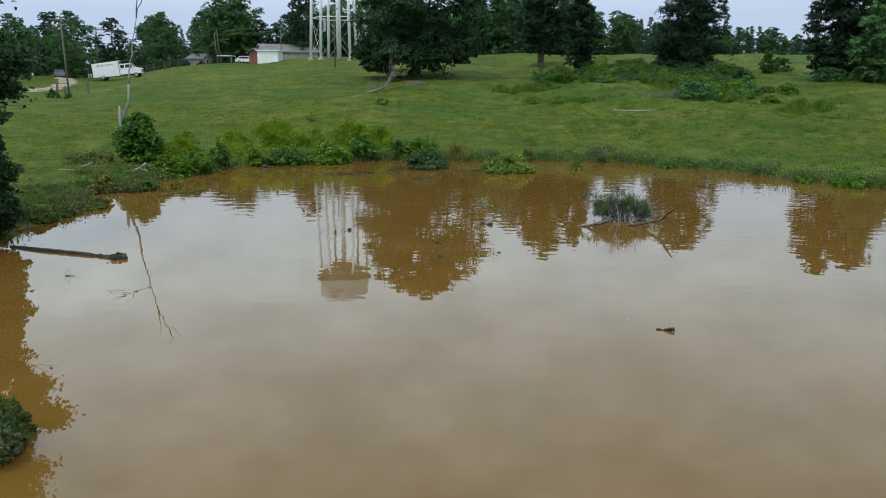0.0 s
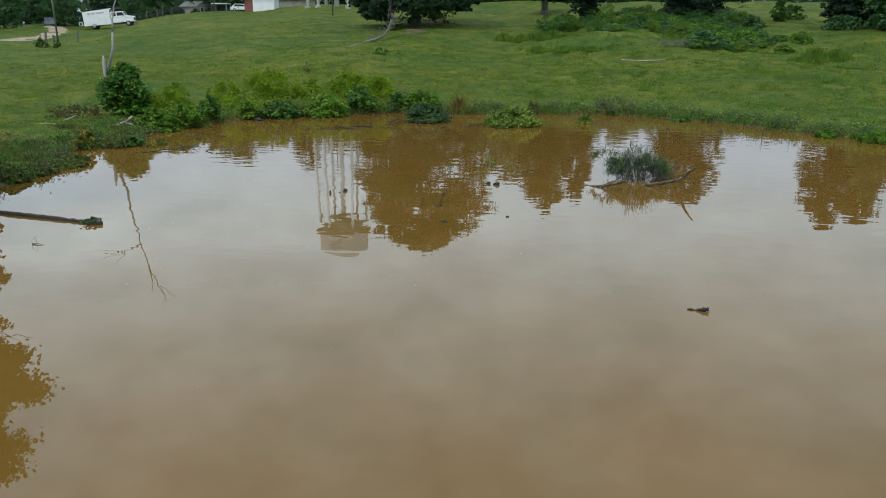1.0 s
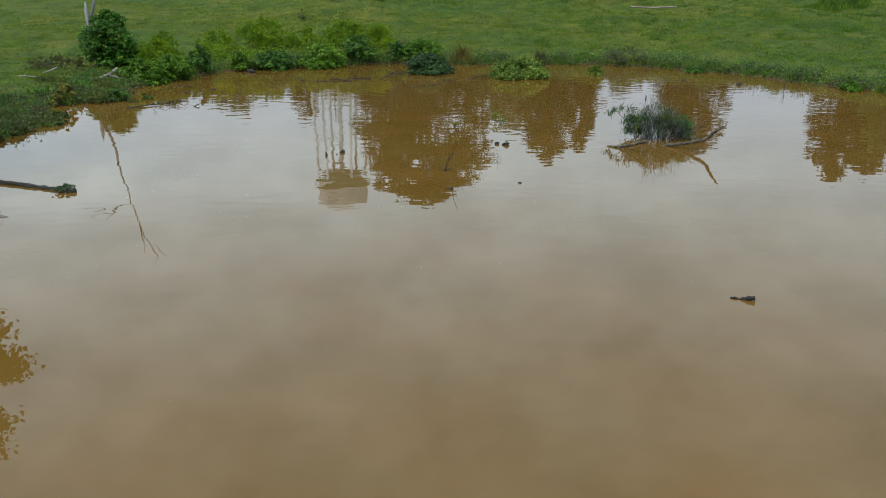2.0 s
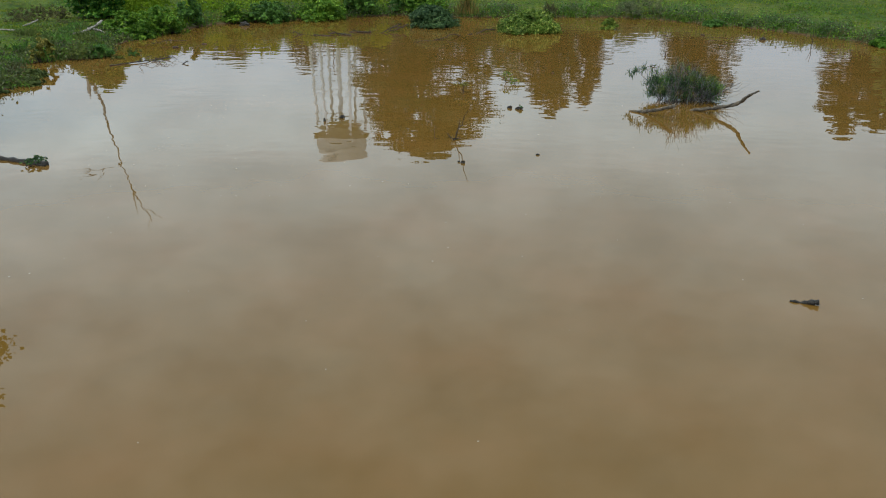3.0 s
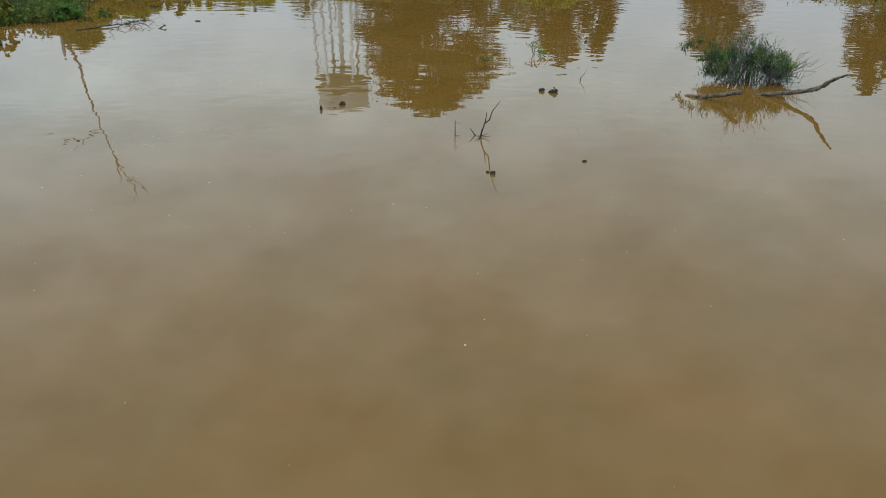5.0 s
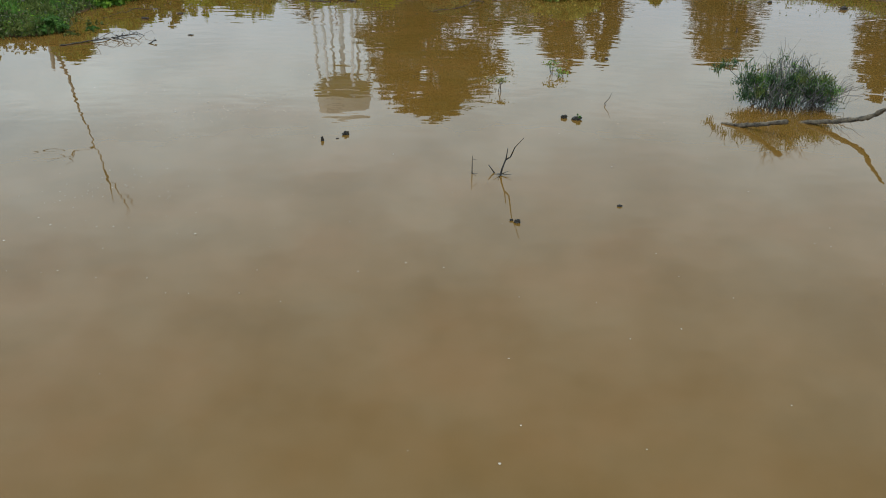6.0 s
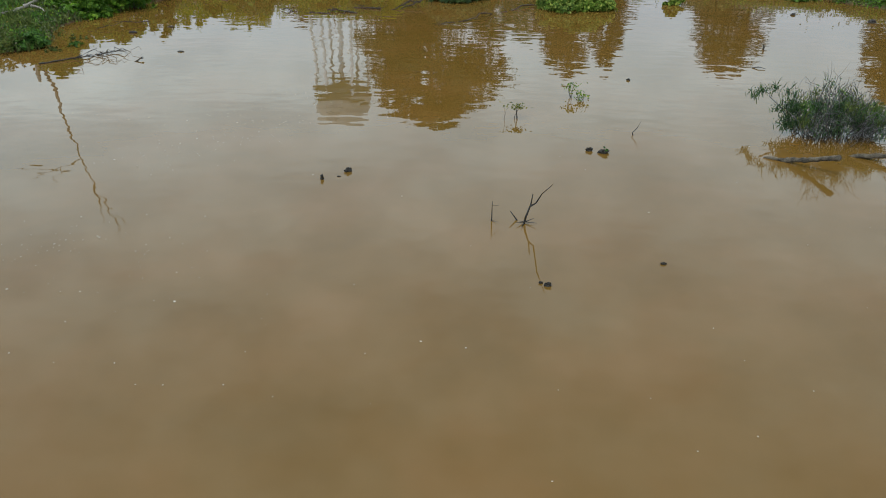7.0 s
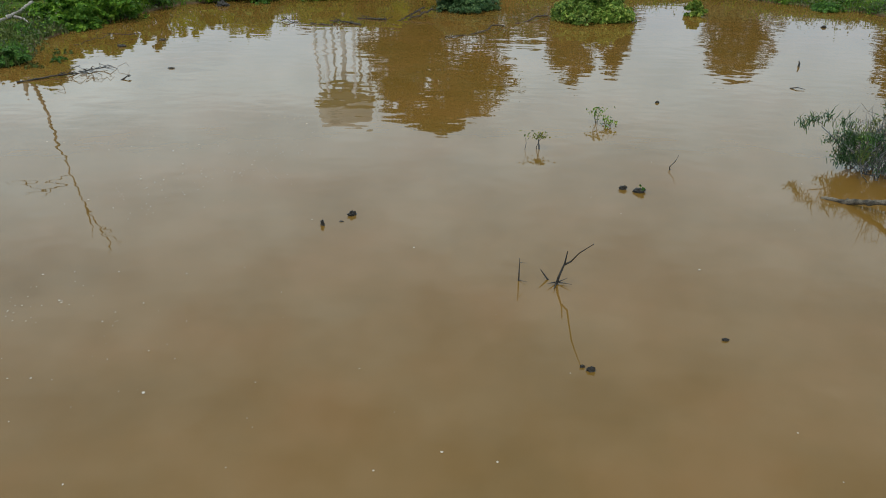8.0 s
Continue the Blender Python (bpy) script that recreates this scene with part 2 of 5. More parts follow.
def water_material():
    m, n, l, b = blank("muddy_water")
    v = metres(n, l)
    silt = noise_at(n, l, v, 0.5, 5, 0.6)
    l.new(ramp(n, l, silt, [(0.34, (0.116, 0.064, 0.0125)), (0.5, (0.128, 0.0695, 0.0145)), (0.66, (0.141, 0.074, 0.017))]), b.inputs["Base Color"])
    b.inputs["Roughness"].default_value = 0.004
    b.inputs["IOR"].default_value = 1.333
    chop = noise_at(n, l, metres(n, l, (0.7, 1.3, 1)), 2.4, 1.0, 0.4)
    ripple = noise_at(n, l, metres(n, l, (0.85, 1.2, 1)), 1.5, 1.6, 0.45)
    swell = noise_at(n, l, metres(n, l, (0.8, 1.4, 1)), 0.35, 1.0, 0.4)
    c = n.new("ShaderNodeSeparateXYZ")
    l.new(v, c.inputs[0])
    gust = ramp(n, l, noise_at(n, l, v, 0.16, 2), [(0.35, (0.35, 0.35, 0.35)), (0.65, (1, 1, 1))])
    # the near water lies in the lee
    exposed = []
    for y0, y1, least in ((10.0, 32.0, 0.16), (20.0, 37.0, 0.03)):
        lee = n.new("ShaderNodeMapRange")
        lee.inputs[1].default_value, lee.inputs[2].default_value, lee.inputs[3].default_value, lee.inputs[4].default_value = y0, y1, least, 1.0
        l.new(c.outputs[1], lee.inputs[0])
        exposed.append(lee.outputs[0])
    waves = blend(n, l, 0.24, blend(n, l, 1.0, ripple, exposed[0], "MULTIPLY"), blend(n, l, 1.0, blend(n, l, 1.0, chop, gust, "MULTIPLY"), exposed[1], "MULTIPLY"))
    height = blend(n, l, 0.03, waves, swell)
    bump(n, l, height, b, 0.009)
    return m


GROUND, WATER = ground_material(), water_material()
DIRT = plain("dusty_gravel", (0.17, 0.135, 0.09), (0.3, 0.245, 0.175), 0.9, 0.95, 0, 0.02)
EARTH = plain("reddish_bare_earth", (0.05, 0.042, 0.02), (0.12, 0.08, 0.045), 1.8, 0.95, 0, 0.03)

# ---- terrain ----
SHORE = [(-5.8, 3.0), (-7.0, 6.5), (-9.6, 11.0), (-12.0, 15.0), (-13.3, 18.5), (-13.9, 21.3), (-13.85, 23.6), (-13.8, 25.9), (-14.4, 26.5), (-15.2, 27.5),
         (-15.4, 29.0), (-14.5, 29.5), (-13.5, 29.9), (-13.6, 30.9), (-14.3, 32.2), (-14.7, 34.0), (-14.4, 35.2), (-13.8, 36.6), (-13.3, 39.0), (-11.9, 41.2),
         (-8.9, 42.8), (-4.7, 45.4), (-1.7, 44.4), (0.6, 44.6), (4.0, 45.0), (7.2, 45.2), (9.4, 43.6), (12.0, 41.6), (14.2, 38.4),
         (16.0, 35.6), (18.0, 33.2), (23.0, 27.5), (27.0, 18.0), (28.0, 4.0), (20.0, -10.0), (6.0, -16.0), (-4.0, -10.0), (-6.0, -3.0)]


def rounded(pts, turns):
    """The closed outline with its corners cut, turn by turn."""
    p = np.array(pts, float)
    for _ in range(turns):
        q = np.roll(p, -1, axis=0)
        p = np.stack([0.75 * p + 0.25 * q, 0.25 * p + 0.75 * q], axis=1).reshape(-1, 2)
    return p


OUTLINE = rounded(SHORE, 2)


def wavy(x, y, size, seed):
    """Smooth noise of about -1 to 1 with lumps of that size in metres."""
    rng = np.random.RandomState(seed)
    total = np.zeros(np.shape(x))
    for k in range(7):
        a, p, s = rng.uniform(0, 6.283), rng.uniform(0, 6.283), rng.uniform(0.6, 1.7)
        total = total + np.sin((np.cos(a) * x + np.sin(a) * y) * 6.283 / size * s + p)
    return total / 3.0


def from_shore(x, y):
    """Metres from the pond's edge: positive on land, negative in the water."""
    x, y = np.asarray(x, float), np.asarray(y, float)
    best = np.full(x.shape, 1e9)
    inside = np.zeros(x.shape, bool)
    for (ax, ay), (bx, by) in zip(OUTLINE, np.roll(OUTLINE, -1, axis=0)):
        dx, dy = bx - ax, by - ay
        t = np.clip(((x - ax) * dx + (y - ay) * dy) / (dx * dx + dy * dy + 1e-12), 0, 1)
        best = np.minimum(best, (x - ax - t * dx) ** 2 + (y - ay - t * dy) ** 2)
        if abs(dy) > 1e-9:
            inside ^= ((ay > y) != (by > y)) & (x < ax + (y - ay) * dx / dy)
    d = np.sqrt(best)
    return np.where(inside, -d, d) + 0.14 * wavy(x, y, 2.3, 3) + 0.09 * wavy(x, y, 0.9, 4)


def land(x, y):
    """The ground's height."""
    x, y = np.asarray(x, float), np.asarray(y, float)
    d = from_shore(x, y)
    out = np.maximum(d, 0)
    low = 1 - 0.6 * np.clip((-12.6 - x) / 0.8, 0, 1) * np.clip((33 - y) / 3, 0, 1)
    bank = np.where(d < 0, np.maximum(d * 0.35, -0.9), 0.42 * low * (1 - np.exp(-out / 0.55)))
    slope = np.interp((x - 0.8) / (np.maximum(y, 20) + 3.5), [-0.6, -0.48, -0.43, -0.33, -0.26, -0.2, -0.1], [0.05, 0.052, 0.058, 0.072, 0.076, 0.085, 0.088])
    far = np.minimum(np.maximum(y - 43, 0), 108) - 0.35 * np.clip(y - 151, 0, 120) * 0.3
    far = np.where(y < 151, np.log1p(np.exp((np.minimum(y, 151) - 43) / 4.0)) * 4.0, far)
    fade = 1 - np.exp(-out / 6.0)
    side = 0.03 * np.clip(out, 0, 60) * np.clip((50 - y) / 30, 0, 1)
    rough = 0.10 * wavy(x, y, 7, 5) + 0.30 * wavy(x, y, 26, 6)
    rough = rough + np.clip((130 - y) / 60, 0, 1) * (0.085 * wavy(x, y, 2.8, 7) + 0.045 * wavy(x, y, 1.2, 8))
    mound = 1.25 * np.exp(-((x - 12) / 6.5) ** 2 - ((y - 76) / 4.5) ** 2)
    return bank + fade * (slope * far + side + rough) * (d > 0) + mound


# ---- builders ----


def mesh_of(name, verts, faces, mats, smooth=False):
    me = bpy.data.meshes.new(name)
    me.from_pydata([tuple(map(float, v)) for v in verts], [], [tuple(map(int, f)) for f in faces])
    for mat in (mats if isinstance(mats, (list, tuple)) else [mats]):
        me.materials.append(mat)
    if smooth:
        me.polygons.foreach_set("use_smooth", [True] * len(me.polygons))
    me.update()
    return me


def piece(name, geo, mat, parent=None, label="", smooth=False):
    """One mesh object, under its thing where there is one."""
    ob = new(name, mesh_of(name, geo[0], geo[1], mat, smooth))
    if parent is not None:
        ob.parent = parent
    return tagged(ob, label)


def part(name, bm, mat, parent, label="", smooth=False):
    me = bpy.data.meshes.new(name)
    bm.to_mesh(me)
    bm.free()
    me.materials.append(mat)
    if smooth:
        me.polygons.foreach_set("use_smooth", [True] * len(me.polygons))
    ob = new(name, me)
    ob.parent = parent
    return tagged(ob, label)


def thing(name, x, y, z, label, category, group="", turn=0.0):
    ob = new(name)
    ob.empty_display_size = 0.2
    ob.matrix_basis = pose(x, y, z, 0, 0, turn)
    return tagged(ob, label, category, group)


def joined(geos):
    """Several (verts, faces) as one."""
    vs, fs, k = [], [], 0
    for v, f in geos:
        vs.extend(v)
        fs.extend([tuple(i + k for i in q) for q in f])
        k += len(v)
    return vs, fs


def tube(points, radii, sides=7, cap=True):
    """A bent, tapered limb."""
    pts = [Vector(p) for p in points]
    vs, fs = [], []
    for i, p in enumerate(pts):
        d = (pts[min(i + 1, len(pts) - 1)] - pts[max(i - 1, 0)]).normalized()
        side = d.cross(Vector((0.31, 0.22, 0.93)) if abs(d.z) < 0.9 else Vector((1, 0.1, 0))).normalized()
        other = d.cross(side)
        for k in range(sides):
            a = 6.28318 * k / sides
            vs.append(p + (side * math.cos(a) + other * math.sin(a)) * radii[i])
    for i in range(len(pts) - 1):
        for k in range(sides):
            a, b = i * sides + k, i * sides + (k + 1) % sides
            fs.append((a, b, b + sides, a + sides))
    if cap:
        fs.append(tuple(range(sides))[::-1])
        fs.append(tuple(range((len(pts) - 1) * sides, len(pts) * sides)))
    return vs, fs


def crooked(rng, a, b, steps, wander, r0, r1, sides=6, sag=0.0):
    """A limb from a to b that wanders on its way."""
    a, b = np.array(a, float), np.array(b, float)
    size = np.linalg.norm(b - a)
    pts, rad = [], []
    for i in range(steps + 1):
        t = i / steps
        p = a + (b - a) * t + (rng.normal(0, wander * size, 3) if 0 < i < steps else 0)
        p[2] += sag * size * math.sin(3.1416 * t)
        pts.append(p)
        rad.append((r0 + (r1 - r0) * t) * (rng.uniform(0.85, 1.15) if 0 < i < steps else 1))
    return tube(pts, rad, sides)


def box(x0, x1, y0, y1, z0, z1, bevel=0.0):
    bm = bmesh.new()
    bmesh.ops.create_cube(bm, size=1)
    bmesh.ops.scale(bm, vec=(x1 - x0, y1 - y0, z1 - z0), verts=bm.verts)
    bmesh.ops.translate(bm, vec=((x0 + x1) / 2, (y0 + y1) / 2, (z0 + z1) / 2), verts=bm.verts)
    if bevel:
        bmesh.ops.bevel(bm, geom=list(bm.edges), offset=bevel, segments=2, affect="EDGES", profile=0.5)
    return bm


def prism(outline, y0, y1, bevel=0.0):
    """An outline in x and z, drawn out along y."""
    bm = bmesh.new()
    a = [bm.verts.new((x, y0, z)) for x, z in outline]
    b = [bm.verts.new((x, y1, z)) for x, z in outline]
    bm.faces.new(a)
    bm.faces.new(b[::-1])
    for i in range(len(a)):
        j = (i + 1) % len(a)
        bm.faces.new((a[j], a[i], b[i], b[j]))
    bmesh.ops.recalc_face_normals(bm, faces=bm.faces)
    if bevel:
        bmesh.ops.bevel(bm, geom=list(bm.edges), offset=bevel, segments=2, affect="EDGES", profile=0.5)
    return bm


def leaf_cards(rng, centres, outward, length, width, toss=0.75):
    """A pointed leaf at each centre, facing roughly outwards."""
    n = len(centres)
    nor = outward + rng.normal(0, toss, (n, 3))
    nor /= np.linalg.norm(nor, axis=1)[:, None] + 1e-9
    a = np.cross(nor, rng.normal(0, 1, (n, 3)))
    a /= np.linalg.norm(a, axis=1)[:, None] + 1e-9
    b = np.cross(nor, a)
    le = length * rng.uniform(0.6, 1.35, (n, 1)) / 2
    wi = width * rng.uniform(0.6, 1.35, (n, 1)) / 2
    fold = nor * wi * 0.35
    v = np.stack([centres - a * le, centres + b * wi + fold, centres + a * le, centres - b * wi + fold], axis=1).reshape(-1, 3)
    f = np.arange(4 * n).reshape(-1, 4)
    return v, f


def blades(rng, roots, height, width, lean=0.35, bend=0.3):
    """A narrow two-step blade from each root."""
    n = len(roots)
    a = rng.uniform(0, 6.283, n)
    side = np.stack([np.cos(a), np.sin(a), np.zeros(n)], axis=1)
    b = rng.uniform(0, 6.283, n)
    h = (height * rng.uniform(0.55, 1.25, n))[:, None]
    tip = np.stack([np.cos(b) * lean, np.sin(b) * lean, np.ones(n)], axis=1) * h * rng.uniform(0.4, 1.0, (n, 1)) ** 0.3
    mid = tip * np.array([bend, bend, 0.6])
    w = side * width / 2
    v = np.stack([roots - w, roots + w, roots + mid + w * 0.7, roots + tip, roots + mid - w * 0.7], axis=1).reshape(-1, 3)
    f = np.arange(5 * n).reshape(-1, 5)
    return v, f


def crown(rng, n, profile, radius, height, low, leaves, size, thick=0.62, per=16):
    """Leaf centres on the lumpy upper shells of n boughs, with the way each leaf faces; also the boughs' centres."""
    u = (np.arange(n) + rng.uniform(0, 1, n)) / n
    a = rng.uniform(0, 6.283, n)
    q = np.sqrt(rng.uniform(0.02, 0.9, n))
    wide = np.array([profile(v) for v in u])
    r = radius * wide * (1 + 0.14 * np.sin(3 * a + 5 * u))
    big = radius * size * rng.uniform(0.65, 1.3, n) * (0.45 + 0.55 * wide)
    c = np.stack([np.cos(a) * r * q, np.sin(a) * r * q, low + u * (height - low) - big * thick * 0.5], axis=1)
    c[:, 2] = np.maximum(c[:, 2], low)
    m = max(1, leaves // per)
    weight = big ** 2
    k = rng.choice(n, m, p=weight / weight.sum())
    d = rng.normal(0, 1, (m, 3))
    d[:, 2] = np.where(rng.uniform(0, 1, m) < 0.72, np.abs(d[:, 2]), d[:, 2])
    d /= np.linalg.norm(d, axis=1)[:, None] + 1e-9
    t = rng.uniform(0.62, 1.08, (m, 1)) * (1 + 0.22 * np.sin(5 * d[:, :1] + 7 * k[:, None]) * np.sin(4 * d[:, 1:2] + 3 * k[:, None]))
    twig = c[k] + d * t * big[k][:, None] * np.array([1, 1, thick])
    j = np.repeat(np.arange(m), per)
    off = rng.normal(0, 1, (len(j), 3)) * (big[k][j] * 0.12)[:, None] * np.array([1, 1, 0.6])
    p = twig[j] + off
    out = d[j] + np.array([0, 0, 0.45]) + 0.4 * off / (np.linalg.norm(off, axis=1)[:, None] + 1e-9)
    p[:, 2] = np.maximum(p[:, 2], 0.05)
    return p, out, c


def round_top(u):
    return max(0.12, math.sqrt(max(0.0, 1 - (2 * u - 0.82) ** 2 / 1.45)) * (0.75 + 0.25 * (1 - u)))


def oak_top(u):
    return max(0.1, min(1.0, 0.86 + 0.5 * u) * math.sqrt(max(0.0, 1 - max(0.0, u - 0.3) ** 2 / 0.52)))


def cone_top(u):
    return 0.06 + 0.94 * (1 - u) ** 0.75 * min(1, 0.55 + u * 4)


def oval_top(u):
    return max(0.08, math.sin(3.1416 * min(1, 0.1 + 0.9 * u)) ** 0.7)


def plume_top(u):
    return max(0.15, (1 - u ** 2.2) ** 0.5)


def egg(u):
    return max(0.14, math.sin(3.1416 * min(1.0, 0.16 + 0.84 * u) ** 0.8) ** 0.75)


def dome(u):
    return max(0.1, math.sqrt(max(0.0, 1 - u * u)))


def tree(name, x, y, height, radius, profile, leaf, label, seed, low=0.12, count=160, each=70, card=0.34, trunk=0.3, group="", bark=None, boughs=0.75, size=0.3, shift=(0, 0)):
    """A tapered trunk with limbs out to the clumps of its crown."""
    rng = np.random.RandomState(seed)
    t = thing(name, x, y, float(land(x, y)) - 0.08, label, "tree", group)
    p, out, c = crown(rng, max(16, int(count * boughs)), profile, radius, height, height * low, count * each, size)
    lean = np.array([shift[0], shift[1], 0.0]) / height
    p = p + lean * p[:, 2:3]
    wood = [crooked(rng, (0, 0, -0.25), (lean[0] * height * 0.8, lean[1] * height * 0.8, height * 0.86), 7, 0.008, trunk, trunk * 0.2, 9)]
    flare = tube([(0, 0, -0.3), (0, 0, 0.15), (0, 0, 0.7)], [trunk * 1.7, trunk * 1.35, trunk], 9)
    wood.append(flare)
    for k in range(min(16, count // 6)):
        q = c[k * 5 % len(c)] * np.array([0.85, 0.85, 1]) + lean * c[k * 5 % len(c)][2]
        z = max(height * 0.1, q[2] - np.hypot(q[0], q[1]) * rng.uniform(0.5, 0.9))
        z = min(z, height * 0.75)
        wood.append(crooked(rng, (lean[0] * z, lean[1] * z, z), q, 4, 0.035, trunk * 0.36 * (1 - z / height * 0.6), 0.02, 5, 0.05))
    piece("trunk", joined(wood), bark or BARK, t, "", True)
    piece("crown", leaf_cards(rng, p, out, card * 1.25, card, 0.5), leaf, t)
    return t


def bush(name, x, y, radius, height, leaf, label, seed, style="leaf", card=0.08, count=40, each=80, z=None, twig=None, category="bush", group=""):
    """Stems from one foot with clumps of leaves, or feathery plumes, or upright blades."""
    rng = np.random.RandomState(seed)
    g = float(land(x, y)) if z is None else z
    t = thing(name, x, y, max(g, -0.25) - 0.03, label, category, group)
    up = max(0.0, -g)
    wood = []
    if style == "blade":
        n = count * each // 5
        a, r = rng.uniform(0, 6.283, n), radius * np.abs(rng.normal(0, 0.5, n))
        roots = np.stack([np.cos(a) * r, np.sin(a) * r, np.zeros(n)], axis=1)
        piece("foliage", blades(rng, roots, height * np.clip(1.0 - 0.35 * r / radius, 0.3, 1.0), 0.022 if height < 0.45 or radius < 0.8 else 0.036, 0.35), leaf, t)
        n = max(6, n // 60)
    else:
        if style == "feather":
            p, out, c = crown(rng, max(14, count // 3), plume_top, radius, height, height * 0.08, count * each, 0.24, 1.25, 12)
            out = out * np.array([1, 1, 0.35])
            piece("foliage", leaf_cards(rng, p, out, card * 2.2, card * 0.6), leaf, t)
        else:
            p, out, c = crown(rng, max(36, count), dome if style == "leaf" else egg, radius, height, height * 0.06 + up, int(count * each * 1.3), 0.3, 0.85, 9)
            piece("foliage", leaf_cards(rng, p, out, card * 1.7, card, 0.5), leaf, t)
        n = 12
        c = c[:n]
        for q in c:
            foot = (q[0] * 0.25, q[1] * 0.25, -0.1)
            wood.append(crooked(rng, foot, q, 4, 0.05, 0.018 + 0.006 * height, 0.006, 5))
    if not wood:
        for k in range(8):
            a = rng.uniform(0, 6.283)
            wood.append(crooked(rng, (0, 0, -0.1), (math.cos(a) * radius * 0.5, math.sin(a) * radius * 0.5, height * rng.uniform(0.6, 1.0)), 3, 0.04, 0.012, 0.004, 4))
    piece("stems", joined(wood), twig or TWIG_DARK, t)
    return t


# ---- ground and water ----


def steps(parts):
    """Grid lines: (from, to, spacing) stretches, one after the other."""
    out = []
    for a, b, s in parts:
        out.extend(np.linspace(a, b, max(2, int(round((b - a) / s))), endpoint=False))
    return np.array(out + [parts[-1][1]])


gx = steps([(-1600, -400, 150), (-400, -130, 22), (-130, -40, 3.0), (-40, -19, 0.9), (-19, -10, 0.28), (-10, 24, 0.4), (24, 40, 0.6), (40, 60, 1.2), (60, 140, 4), (140, 400, 22), (400, 1600, 150)])
gy = steps([(-1600, -400, 150), (-400, -60, 25), (-60, 0, 3.0), (0, 17, 0.9), (17, 48, 0.3), (48, 72, 0.45), (72, 100, 0.9), (100, 175, 2.2), (175, 400, 15), (400, 1600, 150)])
X, Y = np.meshgrid(gx, gy)
Z = land(X, Y)
cols = len(gx)
gv = np.stack([X, Y, Z], axis=2).reshape(-1, 3)
i, j = np.meshgrid(np.arange(len(gy) - 1), np.arange(cols - 1), indexing="ij")
first = (i * cols + j).reshape(-1)
gf = np.stack([first, first + 1, first + cols + 1, first + cols], axis=1)
tagged(piece("ground", (gv, gf), GROUND, None, "", True), "rolling green pasture of short patchy grass", "ground", kind="structure")
ring = OUTLINE + (OUTLINE - OUTLINE.mean(axis=0)) / np.linalg.norm(OUTLINE - OUTLINE.mean(axis=0), axis=1)[:, None] * 1.6
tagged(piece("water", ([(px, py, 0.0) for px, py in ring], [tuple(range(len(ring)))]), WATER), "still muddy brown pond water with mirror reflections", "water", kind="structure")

# ---- trees ----
big_oak = tree("oak_tree", -7.8, 98.0, 17.3, 7.5, oak_top, LEAF_OAK, "broad dark green oak with a crown hanging low over the grass", 11, 0.11, 280, 340, 0.22, 0.62, boughs=0.3, size=0.3, shift=(1.2, 0))
oak_rng = np.random.RandomState(99)
for bx, by, bz, br in ((-5.6, -0.6, 2.2, 1.5), (-4.2, -2.6, 1.9, 1.4), (-6.4, 0.6, 3.6, 1.5), (-2.9, -3.6, 2.4, 1.2), (5.2, -1.0, 2.9, 1.3), (6.0, 0.4, 3.6, 1.3), (3.9, -3.0, 3.3, 1.2)):
    low_p, low_out, low_c = crown(oak_rng, 9, dome, br, br * 1.5, 0.1, 5200, 0.5)
    piece("low_bough", leaf_cards(oak_rng, low_p + np.array((bx, by, bz - br * 0.9)), low_out, 0.275, 0.22, 0.5), LEAF_OAK, big_oak)
    piece("limb", crooked(oak_rng, (bx * 0.05, by * 0.05, 2.6), (bx, by, bz), 5, 0.03, 0.12, 0.03, 6, 0.06), BARK, big_oak)
tree("oak_tree", 9.2, 120.0, 15.0, 4.3, oval_top, LEAF_OAK, "tall dark green tree with a bare lower trunk in the pasture", 12, 0.14, 130, 260, 0.22, 0.5, shift=(1.0, 0))
tree("cedar_tree", 12.8, 102.5, 10.9, 2.3, oval_top, LEAF_CEDAR, "slim dark cedar standing above brush", 13, 0.05, 110, 260, 0.17, 0.2, size=0.36)
tree("cedar_tree", 28.7, 110.5, 12.5, 4.5, oak_top, LEAF_CEDAR, "wide dark cedar with ragged layered boughs", 14, 0.03, 170, 300, 0.19, 0.35, size=0.34)
tree("cedar_tree", 42.4, 96.6, 13.6, 3.3, oval_top, LEAF_CEDAR, "tall dark cedar at the edge of a thicket", 15, 0.03, 160, 280, 0.19, 0.3, size=0.36)
tree("oak_tree", 47.5, 99.0, 13.5, 4.2, round_top, LEAF_OAK, "dark leafy tree crowding beside a cedar", 16, 0.04, 150, 260, 0.2, 0.32, size=0.34)
tree("young_tree", 43.6, 88.5, 9.2, 2.5, oval_top, LEAF_WOOD, "lighter green young tree in front of dark cedars", 17, 0.06, 110, 200, 0.18, 0.16, size=0.34)
bank_tree = tree("bank_tree", -16.4, 17.6, 9.2, 3.25, oval_top, LEAF_OAK, "dense leafy tree leaning over the pond bank", 18, 0.01, 330, 420, 0.115, 0.15, boughs=0.7, size=0.24, shift=(1.3, -0.2))
twig_rng = np.random.RandomState(88)
low_crown = np.concatenate([np.array(c) + twig_rng.normal(0, 1, (520, 3)) * np.array((0.26, 0.3, 0.15)) for c in ((4.1, 0.4, 4.7), (4.5, 0.5, 4.95), (3.7, 0.1, 4.4), (3.9, 0.8, 4.1), (3.5, -0.4, 6.0), (3.8, 0.3, 6.6), (3.4, 0.0, 3.5), (3.5, 0.2, 7.3), (2.9, 0.3, 2.7), (3.1, 0.1, 2.1), (2.8, 0.4, 1.5), (3.2, 0.5, 1.1), (3.0, 0.2, 5.3), (3.2, -0.2, 2.9))])
